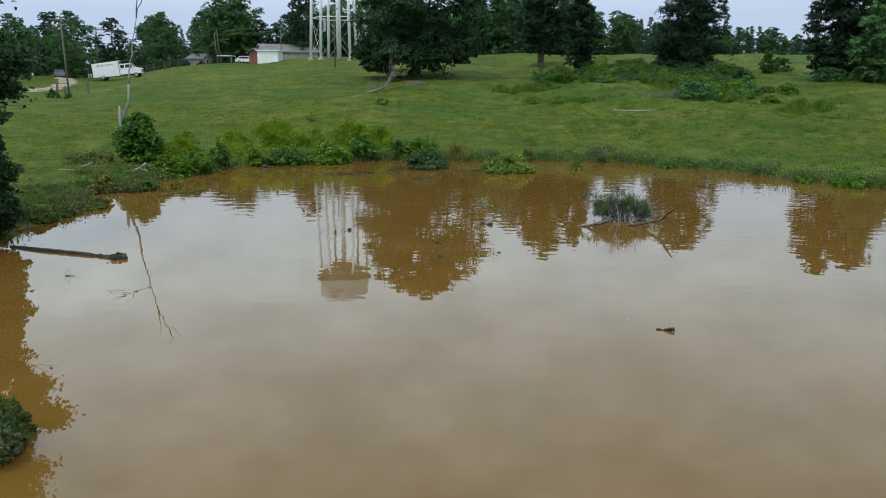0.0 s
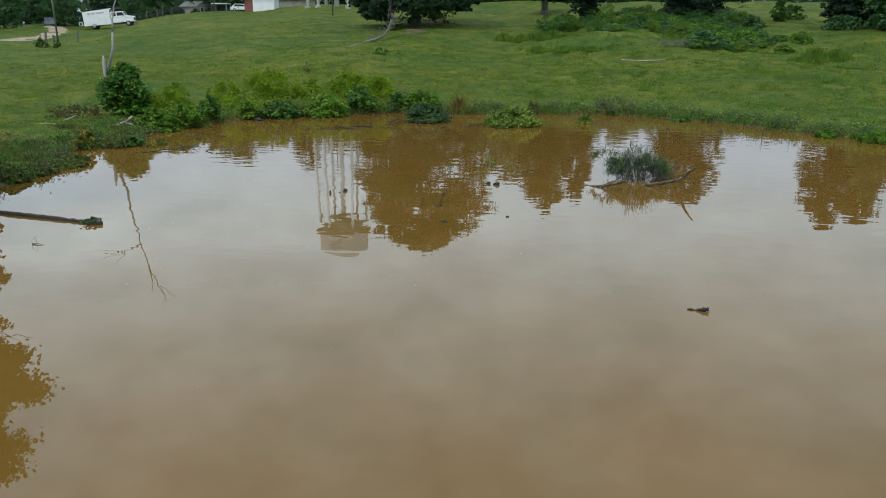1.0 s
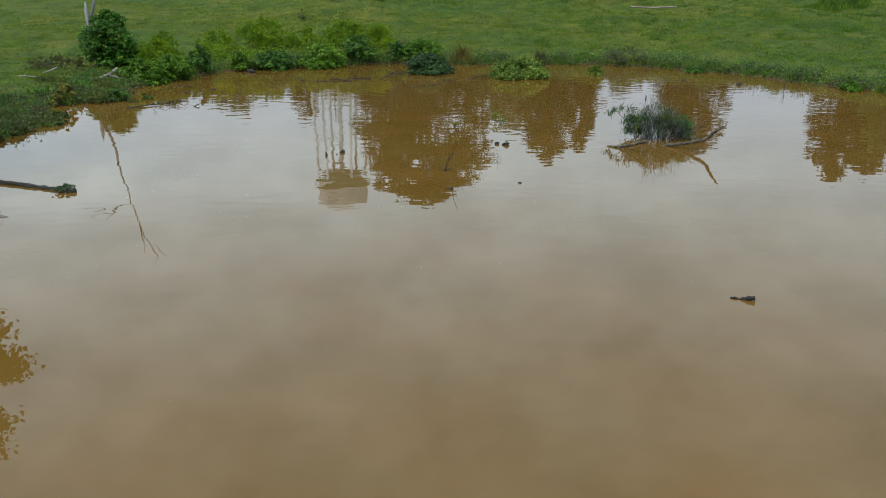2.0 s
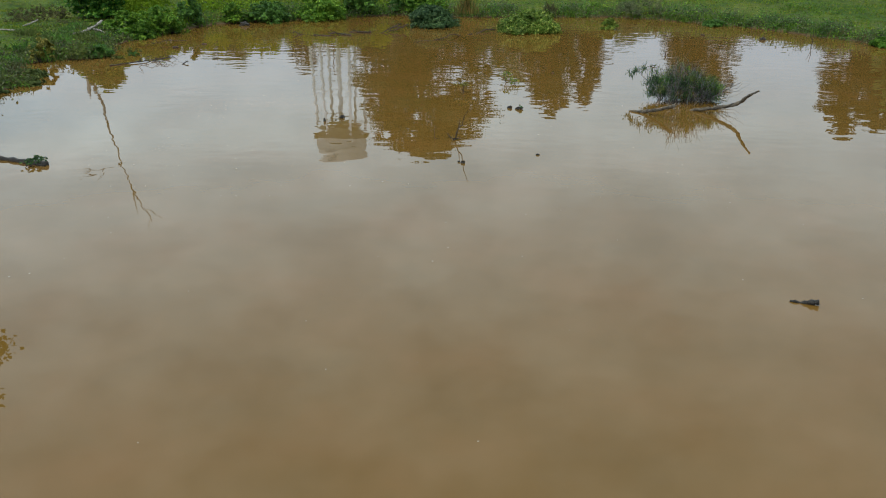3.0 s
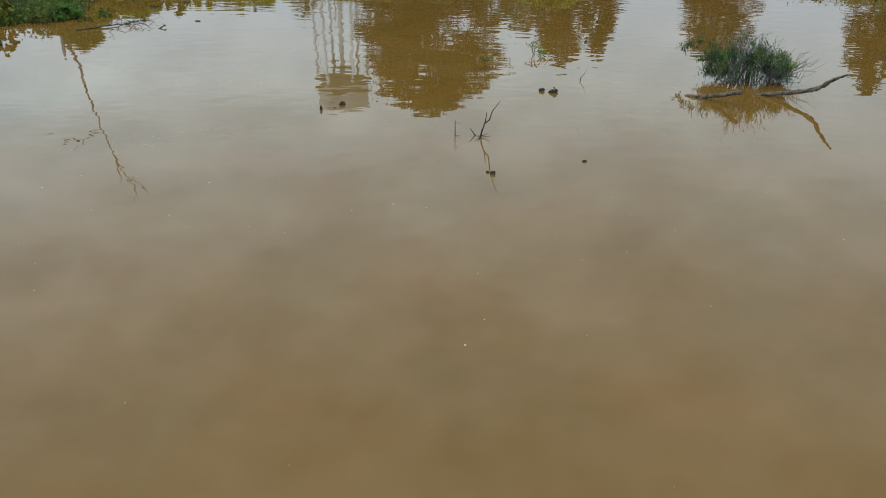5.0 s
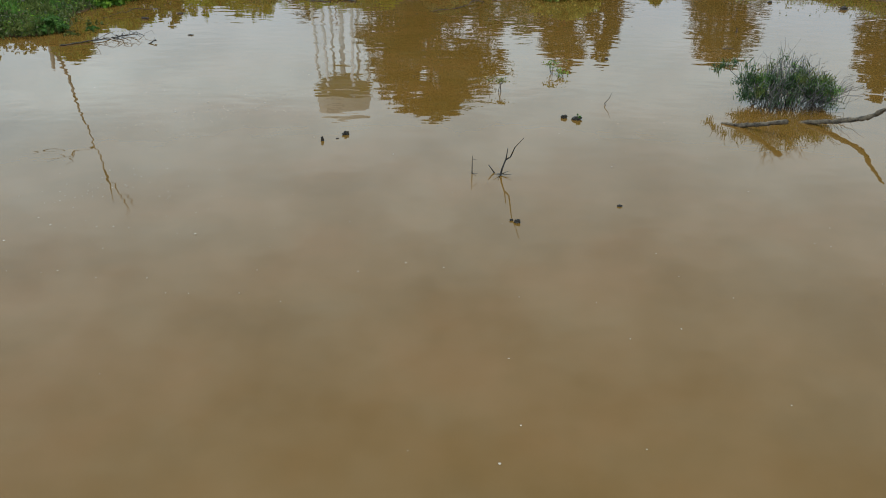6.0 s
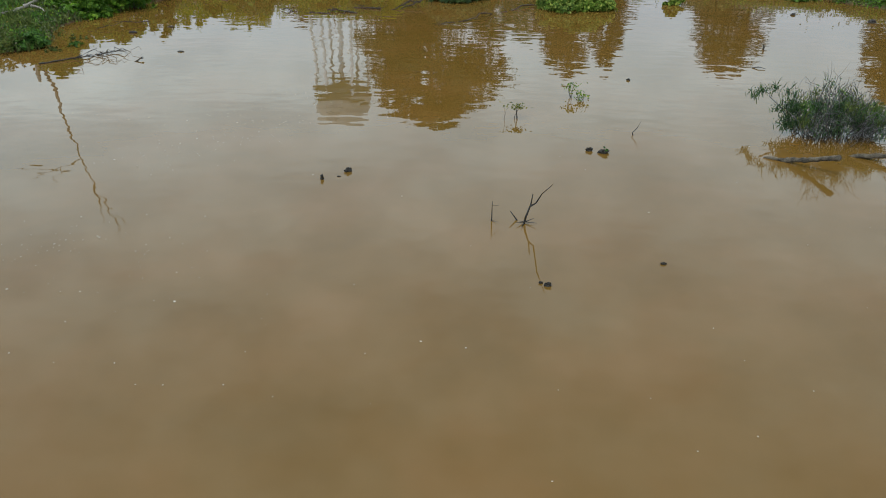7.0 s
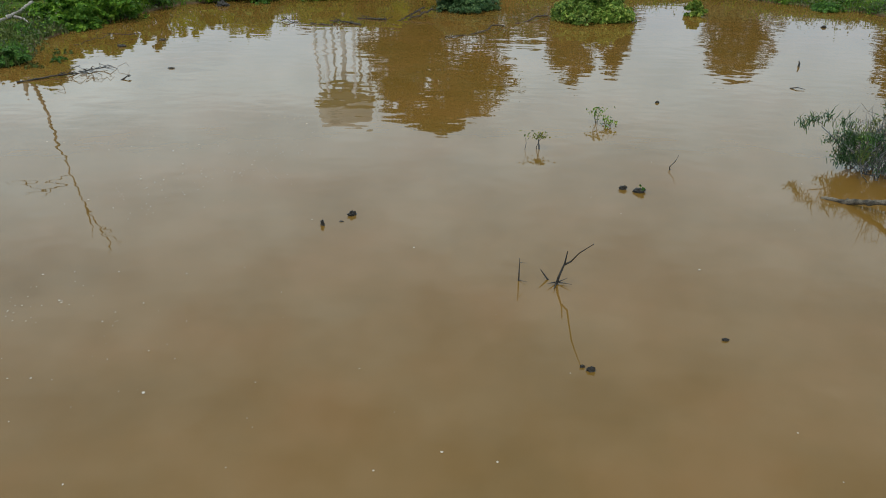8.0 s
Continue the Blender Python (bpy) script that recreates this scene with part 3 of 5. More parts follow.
piece("hanging_foliage", leaf_cards(twig_rng, low_crown, np.tile((0.4, -0.2, 0.6), (len(low_crown), 1)), 0.145, 0.115), LEAF_OAK, bank_tree)
for a, b, r in (((1.6, 0.8, 3.0), (3.9, 1.6, 3.95), 0.03), ((2.4, 1.0, 3.4), (3.6, 1.9, 4.4), 0.014), ((2.9, 1.2, 3.5), (4.3, 1.4, 3.7), 0.012), ((3.0, 1.3, 3.6), (3.9, 1.8, 4.7), 0.01), ((2.0, 0.9, 3.15), (3.5, 1.2, 3.05), 0.014)):
    piece("bare_limb", crooked(twig_rng, a, b, 6, 0.04, r, 0.004, 5), TWIG, bank_tree, "bare grey limb")

WOODLAND = "woodland trees beyond the pasture"
protos = [
    tree("woodland_tree", -68.5, 170.0, 12.6, 4.8, round_top, LEAF_WOOD, "green broadleaf tree in the far woods", 21, 0.05, 90, 180, 0.24, 0.3, WOODLAND),
    tree("woodland_tree", -57.5, 174.0, 14.6, 5.6, oval_top, LEAF_WOOD, "tall green broadleaf tree in the far woods", 22, 0.06, 100, 180, 0.24, 0.32, WOODLAND),
    tree("woodland_tree", -36.2, 166.0, 14.5, 4.6, round_top, LEAF_OAK, "dark broadleaf tree in the far woods", 23, 0.05, 100, 180, 0.24, 0.34, WOODLAND),
    tree("pine_tree", 50.0, 190.0, 14.0, 3.2, cone_top, LEAF_PINE, "green pine in the far woods", 24, 0.06, 90, 150, 0.21, 0.22, WOODLAND),
    tree("pine_tree", 58.0, 198.0, 15.0, 2.6, cone_top, LEAF_PINE, "narrow green pine in the far woods", 25, 0.1, 80, 150, 0.21, 0.2, WOODLAND),
]
BASE = [12.6, 14.6, 14.5, 14.0, 15.0]
# skyline of the woods: across over ahead, and the rise of the treetops over the camera's height at the start
SKY_X = [-0.75, -0.604, -0.562, -0.534, -0.498, -0.463, -0.435, -0.419, -0.399, -0.382, -0.367, -0.357, -0.329, -0.31, -0.297, -0.287, -0.265, -0.25, -0.24, -0.228, -0.215, -0.10, 0.02, 0.11, 0.15, 0.18, 0.22, 0.30, 0.34, 0.36, 0.40, 0.44, 0.50, 0.75]
SKY_R = [0.07, 0.077, 0.078, 0.066, 0.061, 0.054, 0.061, 0.084, 0.095, 0.08, 0.073, 0.092, 0.106, 0.106, 0.104, 0.072, 0.074, 0.068, 0.09, 0.105, 0.108, 0.11, 0.112, 0.11, 0.092, 0.085, 0.09, 0.073, 0.074, 0.066, 0.056, 0.066, 0.076, 0.09]
wood_rng = np.random.RandomState(77)
for row, ahead in enumerate((186, 205, 224)):
    across = -0.74
    while across < 0.74:
        y = ahead + wood_rng.uniform(-7, 7)
        x = 0.8 + across * (y + 3.5)
        g = float(land(x, y))
        top = 4.5 + np.interp(across, SKY_X, SKY_R) * (y + 3.5) * wood_rng.uniform(0.76, 1.0) - (1.2 if across < -0.25 else 0.6)
        tall = max(6.0, top - g)
        kind = wood_rng.choice([3, 4, 0] if across > 0.17 else [0, 1, 2, 0, 3])
        s = tall / BASE[kind]
        w = min(max(s, 0.6 if kind > 2 else 0.65), 1.2) * wood_rng.uniform(0.85, 1.15) * (0.8 if across < -0.2 else 1.0)
        copy_thing(protos[kind], pose(x, y, g - 0.1, 0, 0, wood_rng.uniform(0, 360)) @ Matrix.Diagonal((w, w, s, 1)))
        across += wood_rng.uniform(0.009, 0.017) if across > 0.14 else wood_rng.uniform(0.014, 0.028)
for x, y, tall, kind in ((-70, 150, 11, 2), (-76, 146, 12, 0), (-82, 150, 12, 2), (-73, 138, 10, 1), (-79, 132, 11, 0), (-86, 136, 12, 2), (0, 168, 17, 1), (6, 164, 16, 0), (15, 170, 17, 2), (-53.0, 176, 16, 0), (-57.0, 180, 16, 1), (-49.2, 178, 10.5, 2), (-46.5, 182, 10, 0), (-40.5, 178, 14, 2)):
    s = tall / BASE[kind]
    copy_thing(protos[kind], pose(x, y, float(land(x, y)) - 0.1, 0, 0, x * 7.0) @ Matrix.Diagonal((s, s, s, 1)))


def dead_tree(x, y):
    """A bare leaning trunk with a broken stub beside it, one side limb and a forked top."""
    rng = np.random.RandomState(5)
    t = thing("dead_tree", x, y, float(land(x, y)) - 0.1, "bare silver-grey dead tree with a forked top", "tree")
    z0 = -float(land(x, y)) + 0.1
    a, b, c, d = (0.0, 0.2, -0.2), (0.2, 0.2, 3.7 + z0), (0.46, 0.6, 6.78 + z0), (0.68, 0.8, 7.95 + z0)
    m = (0.2, 0.3, 4.5 + z0)
    piece("trunk", tube([a, (-0.2, 0.2, 1.2), (-0.22, 0.15, 1.9), (-0.16, 0.15, 2.4), (0.02, 0.2, 2.9), b, m], [0.14, 0.11, 0.095, 0.08, 0.07, 0.06, 0.055], 9), BARK_GREY, t, "", True)
    piece("upper_trunk", crooked(rng, m, c, 7, 0.015, 0.05, 0.03, 8), BARK_GREY, t, "thin crooked upper trunk", True)
    piece("upper_trunk", crooked(rng, c, d, 4, 0.02, 0.03, 0.024, 8), BARK_GREY, t, "thin crooked upper trunk", True)
    piece("stub", tube([(-0.1, 0.1, -0.2), (-0.2, 0.05, 1.2), (-0.27, 0.0, 3.0 + z0), (-0.26, 0.0, 3.35 + z0)], [0.15, 0.12, 0.09, 0.03], 8), BARK_GREY, t, "broken grey stub", True)
    limbs = [crooked(rng, c, (-1.6, 0.6, 7.4 + z0), 5, 0.03, 0.026, 0.008, 5, 0.06), crooked(rng, (-0.7, 0.6, 7.3 + z0), (-2.3, 0.5, 7.1 + z0), 4, 0.05, 0.018, 0.006, 4),
             crooked(rng, (-0.5, 0.6, 7.2 + z0), (-1.1, 0.7, 7.85 + z0), 4, 0.05, 0.016, 0.006, 4), crooked(rng, (-1.2, 0.6, 7.35 + z0), (-1.8, 0.5, 7.6 + z0), 3, 0.05, 0.011, 0.005, 4)]
    tops = [crooked(rng, d, (0.78, 0.8, 9.6 + z0), 4, 0.03, 0.036, 0.01, 5), crooked(rng, d, (1.5, 0.8, 10.0 + z0), 5, 0.03, 0.036, 0.01, 5),
            crooked(rng, (1.2, 0.8, 9.2 + z0), (2.1, 0.8, 9.8 + z0), 4, 0.05, 0.018, 0.006, 4), crooked(rng, (1.3, 0.8, 9.4 + z0), (1.4, 0.8, 10.5 + z0), 4, 0.05, 0.014, 0.005, 4)]
    for geo in limbs + tops:
        piece("limb", geo, TWIG, t)


dead_tree(-18.5, 39.1)

# ---- bushes on the bank and in the shallows ----
BANK = "bushes along the bank"
GREEN, FEATHER, DARK = "bright green leafy bush on the bank", "yellow-green feathery bush on the bank", "dark green low bush at the water's edge"
bush("bush", -17.85, 39.2, 1.26, 2.65, LEAF_GLOSSY, "tall glossy green bush with pale shoots at a dead tree's foot", 31, "round", 0.075, 150, 130)
bush("bush", -14.8, 35.4, 0.9, 0.95, LEAF_BRIGHT, GREEN, 32, count=40, group=BANK)
bush("bush", -13.95, 36.7, 0.95, 1.15, LEAF_BRIGHT, GREEN, 33, count=45, group=BANK)
bush("bush", -14.2, 35.2, 0.55, 0.72, LEAF_BRIGHT, GREEN, 34, count=24, group=BANK)
bush("bush", -16.8, 43.2, 1.0, 1.35, LEAF_FEATHER, FEATHER, 35, "feather", 0.06, 90, 60, group=BANK)
bush("bush", -15.7, 39.6, 1.1, 1.2, LEAF_FEATHER, FEATHER, 58, "feather", 0.06, 90, 60, group=BANK)
bush("bush", -13.5, 39.0, 0.7, 1.2, LEAF_DARK, DARK, 36, count=34, group=BANK)
bush("bush", -13.9, 43.6, 1.3, 1.3, LEAF_FEATHER, FEATHER, 37, "feather", 0.06, 105, 60, group=BANK)
bush("bush", -11.9, 41.0, 0.65, 0.9, LEAF_BRIGHT, GREEN, 38, count=28, group=BANK)
bush("bush", -12.2, 46.6, 1.7, 1.6, LEAF_FEATHER, FEATHER, 39, "feather", 0.06, 180, 70, group=BANK)
bush("bush", -10.5, 41.6, 1.1, 1.1, LEAF_DARK, DARK, 40, count=50, group=BANK)
bush("bush", -9.8, 47.0, 1.0, 1.25, LEAF_FEATHER, FEATHER, 41, "feather", 0.06, 75, 60, group=BANK)
bush("bush", -8.2, 42.9, 1.3, 1.25, LEAF_BRIGHT, GREEN, 42, count=70, group=BANK)
bush("bush", -7.8, 48.0, 1.4, 1.45, LEAF_FEATHER, FEATHER, 43, "feather", 0.06, 135, 70, group=BANK)
bush("bush", -6.5, 44.6, 0.95, 1.4, LEAF_DARK, DARK, 44, count=50, group=BANK)
bush("bush", -6.0, 47.8, 1.6, 1.25, LEAF_FEATHER, FEATHER, 45, "feather", 0.06, 135, 70, group=BANK)
bush("bush", -4.4, 45.5, 0.7, 0.9, LEAF_DARK, DARK, 46, count=30, group=BANK)
bush("bush", -3.0, 45.6, 1.2, 0.95, LEAF_BRIGHT, GREEN, 47, count=50, group=BANK)
bush("bush", -2.38, 40.4, 1.1, 1.1, LEAF_WATER, "blue-green rounded bush standing in the shallows", 48, "leaf", 0.06, 90, 160, z=-0.15)
bush("bush", 2.11, 38.9, 1.36, 1.0, LEAF_PALE, "wide pale green leafy bush standing in the shallows", 49, "leaf", 0.065, 90, 190, z=-0.15)
bush("bush", 5.85, 40.0, 0.42, 0.66, LEAF_PALE, "small green bush standing in the shallows", 50, "leaf", 0.08, 26, 45, z=-0.15)
bush("reed_clump", -0.8, 44.7, 0.75, 0.95, LEAF_RUST, "rust-brown reed clump on the bank", 51, "blade", 0.1, 40, 50, category="reeds")
bush("reed_clump", 3.5, 45.0, 0.5, 0.75, LEAF_BROWN, "dark brownish reed clump on the bank", 52, "blade", 0.1, 30, 40, category="reeds")
bush("weed_clump", 8.3, 44.9, 1.4, 0.7, LEAF_GREY, "grey-green weed clump on the bank", 53, "feather", 0.05, 50, 50, category="weeds")
bush("weed_clump", -4.2, 47.4, 0.85, 0.5, LEAF_GREY, "grey-green weed clump on the bank", 54, "feather", 0.05, 40, 50, category="weeds")
bush("bush", 15.9, 34.9, 0.45, 0.53, LEAF_BRIGHT, GREEN, 55, count=24, group=BANK)
bush("bush", 17.4, 33.3, 0.8, 0.62, LEAF_BRIGHT, GREEN, 56, count=36, group=BANK)
bush("bush", 11.0, 41.6, 0.6, 0.5, LEAF_DARK, DARK, 57, count=26, group=BANK)
bush("weed_clump", -15.1, 29.0, 0.5, 0.95, LEAF_YELLOW, "yellowing leafy weed on the bank", 59, "leaf", 0.1, 18, 26, category="weeds")
bush("weed_clump", -14.2, 29.7, 1.0, 0.42, LEAF_BANK, "low olive weeds and dry stalks on the bank", 60, "feather", 0.045, 40, 50, category="weeds")
bush("weed_clump", -12.9, 29.85, 0.25, 0.2, LEAF_BANK, "thin weeds standing in the shallows", 260, "leaf", 0.05, 10, 14, z=-0.05, category="weeds")
bush("weed_clump", -12.55, 30.5, 0.28, 0.24, LEAF_DARK, "thin weeds standing in the shallows", 261, "leaf", 0.05, 10, 14, z=-0.05, category="weeds")
bush("weed_clump", -13.0, 31.6, 0.3, 0.2, LEAF_BANK, "thin weeds standing in the shallows", 262, "leaf", 0.05, 10, 14, z=-0.05, category="weeds")
bush("bush", -13.7, 30.2, 0.45, 0.38, LEAF_DARK, DARK, 160, count=22, group=BANK)
bush("weed_clump", -19.9, 38.2, 1.6, 0.6, LEAF_BROWN, "brownish tangled weeds beside a dead tree", 61, "feather", 0.05, 60, 50, category="weeds")
bush("bush", -13.75, 23.3, 0.5, 0.24, LEAF_BANK, "olive green low bush at the water's edge", 62, count=36, group=BANK)
bush("bush", -13.6, 24.9, 0.55, 0.22, LEAF_BANK, "olive green low bush at the water's edge", 63, count=36, group=BANK)
bush("bush", -14.1, 26.1, 0.5, 0.24, LEAF_BANK, "olive green low bush at the water's edge", 163, count=36, group=BANK)
bush("bush", -14.0, 22.0, 0.6, 0.34, LEAF_BANK, "olive green low bush at the water's edge", 64, count=36, group=BANK)
bush("bush", -13.5, 18.4, 1.1, 3.7, LEAF_OAK, "tall dark shady bush under a bank tree", 65, "round", 0.07, 130, 150)
bush("bush", -5.3, 5.4, 0.55, 0.58, LEAF_WATER, "grey-green bush at the near water's edge", 66, "feather", 0.026, 150, 110, z=-0.05)
bush("weed_clump", -5.3, 5.8, 0.45, 0.62, LEAF_BANK, "olive leafy weeds at the near water's edge", 166, "feather", 0.03, 90, 60, z=-0.02, category="weeds")
bush("weed_clump", -5.0, 5.2, 0.4, 0.5, LEAF_GREY, "grey-green leafy weeds at the near water's edge", 167, "feather", 0.03, 60, 50, z=-0.02, category="weeds")

# ---- brush in the pasture ----
brush_rng = np.random.RandomState(9)
for k in range(110):
    u = brush_rng.uniform(0, 1)
    x, y = 9 + 23 * u + brush_rng.uniform(-1.5, 1.5), 97 - 14 * u * brush_rng.uniform(0, 1) + brush_rng.uniform(-5, 5)
    leaf = (LEAF_DARK, LEAF_WEED, LEAF_WOOD, LEAF_DARK, LEAF_BRIGHT)[k % 5]
    bush("brush_shrub", x, y, brush_rng.uniform(0.8, 1.8), brush_rng.uniform(0.45, 1.35), leaf, "rough green brush shrub in the pasture", 100 + k, ("leaf", "feather")[k % 3 == 0], (0.09, 0.07)[k % 3 == 0], 34, 70, group="brush in the pasture")
for k in range(46):
    x, y = brush_rng.uniform(12, 33), brush_rng.uniform(98, 116)
    bush("brush_shrub", x, y, brush_rng.uniform(1.0, 2.0), brush_rng.uniform(0.8, 1.9), (LEAF_DARK, LEAF_WEED, LEAF_DARK, LEAF_WOOD)[k % 4], "rough green brush shrub on the crest of the pasture", 300 + k, ("leaf", "feather")[k % 4 == 1], (0.09, 0.07)[k % 4 == 1], 40, 70, group="brush in the pasture")
for k in range(30):
    x, y = brush_rng.uniform(17.5, 28), brush_rng.uniform(72, 84)
    bush("brush_shrub", x, y, brush_rng.uniform(0.7, 1.5), brush_rng.uniform(0.5, 1.2), (LEAF_DARK, LEAF_WOOD, LEAF_WEED)[k % 3], "rough green brush shrub below the mound", 360 + k, ("leaf", "feather")[k % 5 == 1], (0.085, 0.07)[k % 5 == 1], 36, 65, group="brush in the pasture")
for k, (x, y, r, h, leaf) in enumerate(((20.5, 74, 1.9, 1.6, LEAF_WOOD), (22.5, 76, 1.6, 1.6, LEAF_BRIGHT), (25.5, 79, 1.8, 1.3, LEAF_BRIGHT), (36.6, 102.4, 1.0, 2.9, LEAF_DARK), (6.5, 80, 0.8, 1.2, LEAF_DARK),
                                        (44, 90, 2.2, 2.0, LEAF_WOOD), (40, 92, 1.8, 1.6, LEAF_WOOD), (48, 93, 2.4, 2.4, LEAF_DARK), (32, 98, 1.5, 1.6, LEAF_WOOD), (39, 105, 1.6, 1.8, LEAF_DARK))):
    bush("brush_shrub", x, y, r, h, leaf, "dense green brush shrub in the pasture", 150 + k, "leaf", 0.13, 55, 55, group="brush in the pasture")
for k, (x, y, r, h) in enumerate(((4.2, 79.5, 1.2, 0.9), (6.2, 79, 1.3, 0.9), (8.6, 82, 1.4, 1.0), (26.5, 64, 1.4, 0.7), (28.5, 65, 1.3, 0.8), (24.8, 63, 1.0, 0.5), (33, 56, 1.2, 0.7), (2.5, 80, 1.0, 0.8), (5.4, 82, 1.2, 1.0), (7.4, 84, 1.3, 1.1), (29.6, 67.5, 1.2, 0.9), (27.4, 66.3, 1.1, 1.0), (5.5, 72, 1.3, 0.6), (7.5, 71, 1.4, 0.6), (10, 70.6, 1.4, 0.5), (35, 60, 1.3, 0.6), (38, 66, 1.4, 0.7))):
    bush("tall_grass", x, y, r, h, LEAF_WEED, "patch of tall green grass in the pasture", 170 + k, "blade", 0.07, 60, 80, category="grass", group="tall grass patches")
bush("weed_clump", -12.6, 59.0, 0.4, 0.8, LEAF_BROWN, "small dark dry weed in the pasture", 181, "feather", 0.05, 16, 26, category="weeds")
bush("weed_clump", -8.2, 68.0, 0.9, 0.5, LEAF_DARK, "small green weeds near a fallen branch", 182, "leaf", 0.1, 20, 30, category="weeds")

# ---- water tower ----


def ringed(profile, sides=32):
    """A turned body: (radius, height) from below to above."""
    vs, fs = [], []
    for r, z in profile:
        for k in range(sides):
            a = 6.28318 * k / sides
            vs.append((r * math.cos(a), r * math.sin(a), z))
    for i in range(len(profile) - 1):
        for k in range(sides):
            a, b = i * sides + k, i * sides + (k + 1) % sides
            fs.append((a, b, b + sides, a + sides))
    fs.append(tuple(range(sides))[::-1])
    fs.append(tuple(range((len(profile) - 1) * sides, len(profile) * sides)))
    return vs, fs


def water_tower(x, y):
    g = float(land(x, y))
    t = thing("water_tower", x, y, g, "white steel water tower on six legs with a cream tank", "water tower")
    foot, head, tall = 5.05, 4.2, 29.2 - g
    at = lambda k, u: Vector((math.cos(radians(2 + 60 * k)) * (foot + (head - foot) * u), math.sin(radians(2 + 60 * k)) * (foot + (head - foot) * u), tall * u))
    for k in range(6):
        piece("leg", tube([at(k, 0) - Vector((0, 0, 0.4)), at(k, 0.5), at(k, 1)], [0.24, 0.24, 0.24], 12), WHITE_STEEL, t, "", True)
        p = at(k, 0)
        part("footing", box(p.x - 0.42, p.x + 0.42, p.y - 0.42, p.y + 0.42, -1.0, 0.06, 0.03), SIDING, t, "concrete footing")
    levels = (0.0, 0.34, 0.66, 0.97)
    for lo, hi in zip(levels, levels[1:]):
        for k in range(6):
            piece("strut", tube([at(k, hi), at(k + 1, hi)], [0.075, 0.075], 6), WHITE_STEEL, t)
            for a, b in ((k, k + 1), (k + 1, k)):
                piece("brace", tube([at(a, lo + 0.01), at(b, hi)], [0.022, 0.022], 5), WHITE_STEEL, t)
    piece("riser_pipe", ringed([(0.42, -0.5), (0.42, tall + 0.6)], 20), WHITE_STEEL, t, "", True)
    base = tall - 0.9
    piece("tank", ringed([(0.5, base - 0.2), (1.9, base + 0.1), (3.2, base + 0.8), (4.05, base + 1.7), (4.4, base + 2.2), (4.4, base + 5.6), (4.3, base + 5.9), (3.2, base + 6.4), (1.6, base + 6.8), (0.3, base + 7.0)], 40), CREAM, t, "cream painted tank", True)
    vs, fs = ringed([(4.4, base + 2.1), (5.0, base + 2.15), (5.0, base + 2.25), (4.4, base + 2.3)], 40)
    piece("walkway", (vs, fs), WHITE_STEEL, t)
    for h in (0.6, 1.1):
        loop = [(5.0 * math.cos(a * 6.28318 / 40), 5.0 * math.sin(a * 6.28318 / 40), base + 2.2 + h) for a in range(41)]
        piece("rail", tube(loop, [0.03] * 41, 4), WHITE_STEEL, t)
    for row, (z, a0, a1) in enumerate(((4.9, -118, -96), (4.35, -122, -90), (3.8, -112, -84))):
        pts = [(4.43 * math.cos(radians(a)), 4.43 * math.sin(radians(a))) for a in np.linspace(a0, a1, 9)]
        vs = [(px, py, base + z + dz) for dz in (0, 0.3) for px, py in pts]
        piece("lettering_bar", (vs, [(i, i + 1, i + 10, i + 9) for i in range(8)]), GREY_PAINT, t, "dark lettering bar")
    part("antenna_box", box(-1.7, -1.3, -4.9, -4.6, 4.4, 6.6, 0.04), STEEL, t, "grey equipment box on a leg")
    return t


water_tower(-24.9, 140.5)

# ---- truck and cars ----


def wheel(parent, x, y, z, r, w):
    vs, fs = ringed([(r * 0.55, -w / 2), (r * 0.93, -w / 2), (r, -w / 2 + 0.03), (r, w / 2 - 0.03), (r * 0.93, w / 2), (r * 0.55, w / 2)], 20)
    ob = piece("wheel", ([(a, c, b) for a, b, c in vs], [f[::-1] for f in fs]), TYRE, parent, "", True)
    ob.matrix_basis = pose(x, y, z)
    vs, fs = ringed([(r * 0.2, -w / 2 - 0.025), (r * 0.56, -w / 2 - 0.01), (r * 0.56, w / 2 + 0.01), (r * 0.2, w / 2 + 0.025)], 16)
    piece("rim", ([(a, c, b) for a, b, c in vs], [f[::-1] for f in fs]), STEEL, ob)


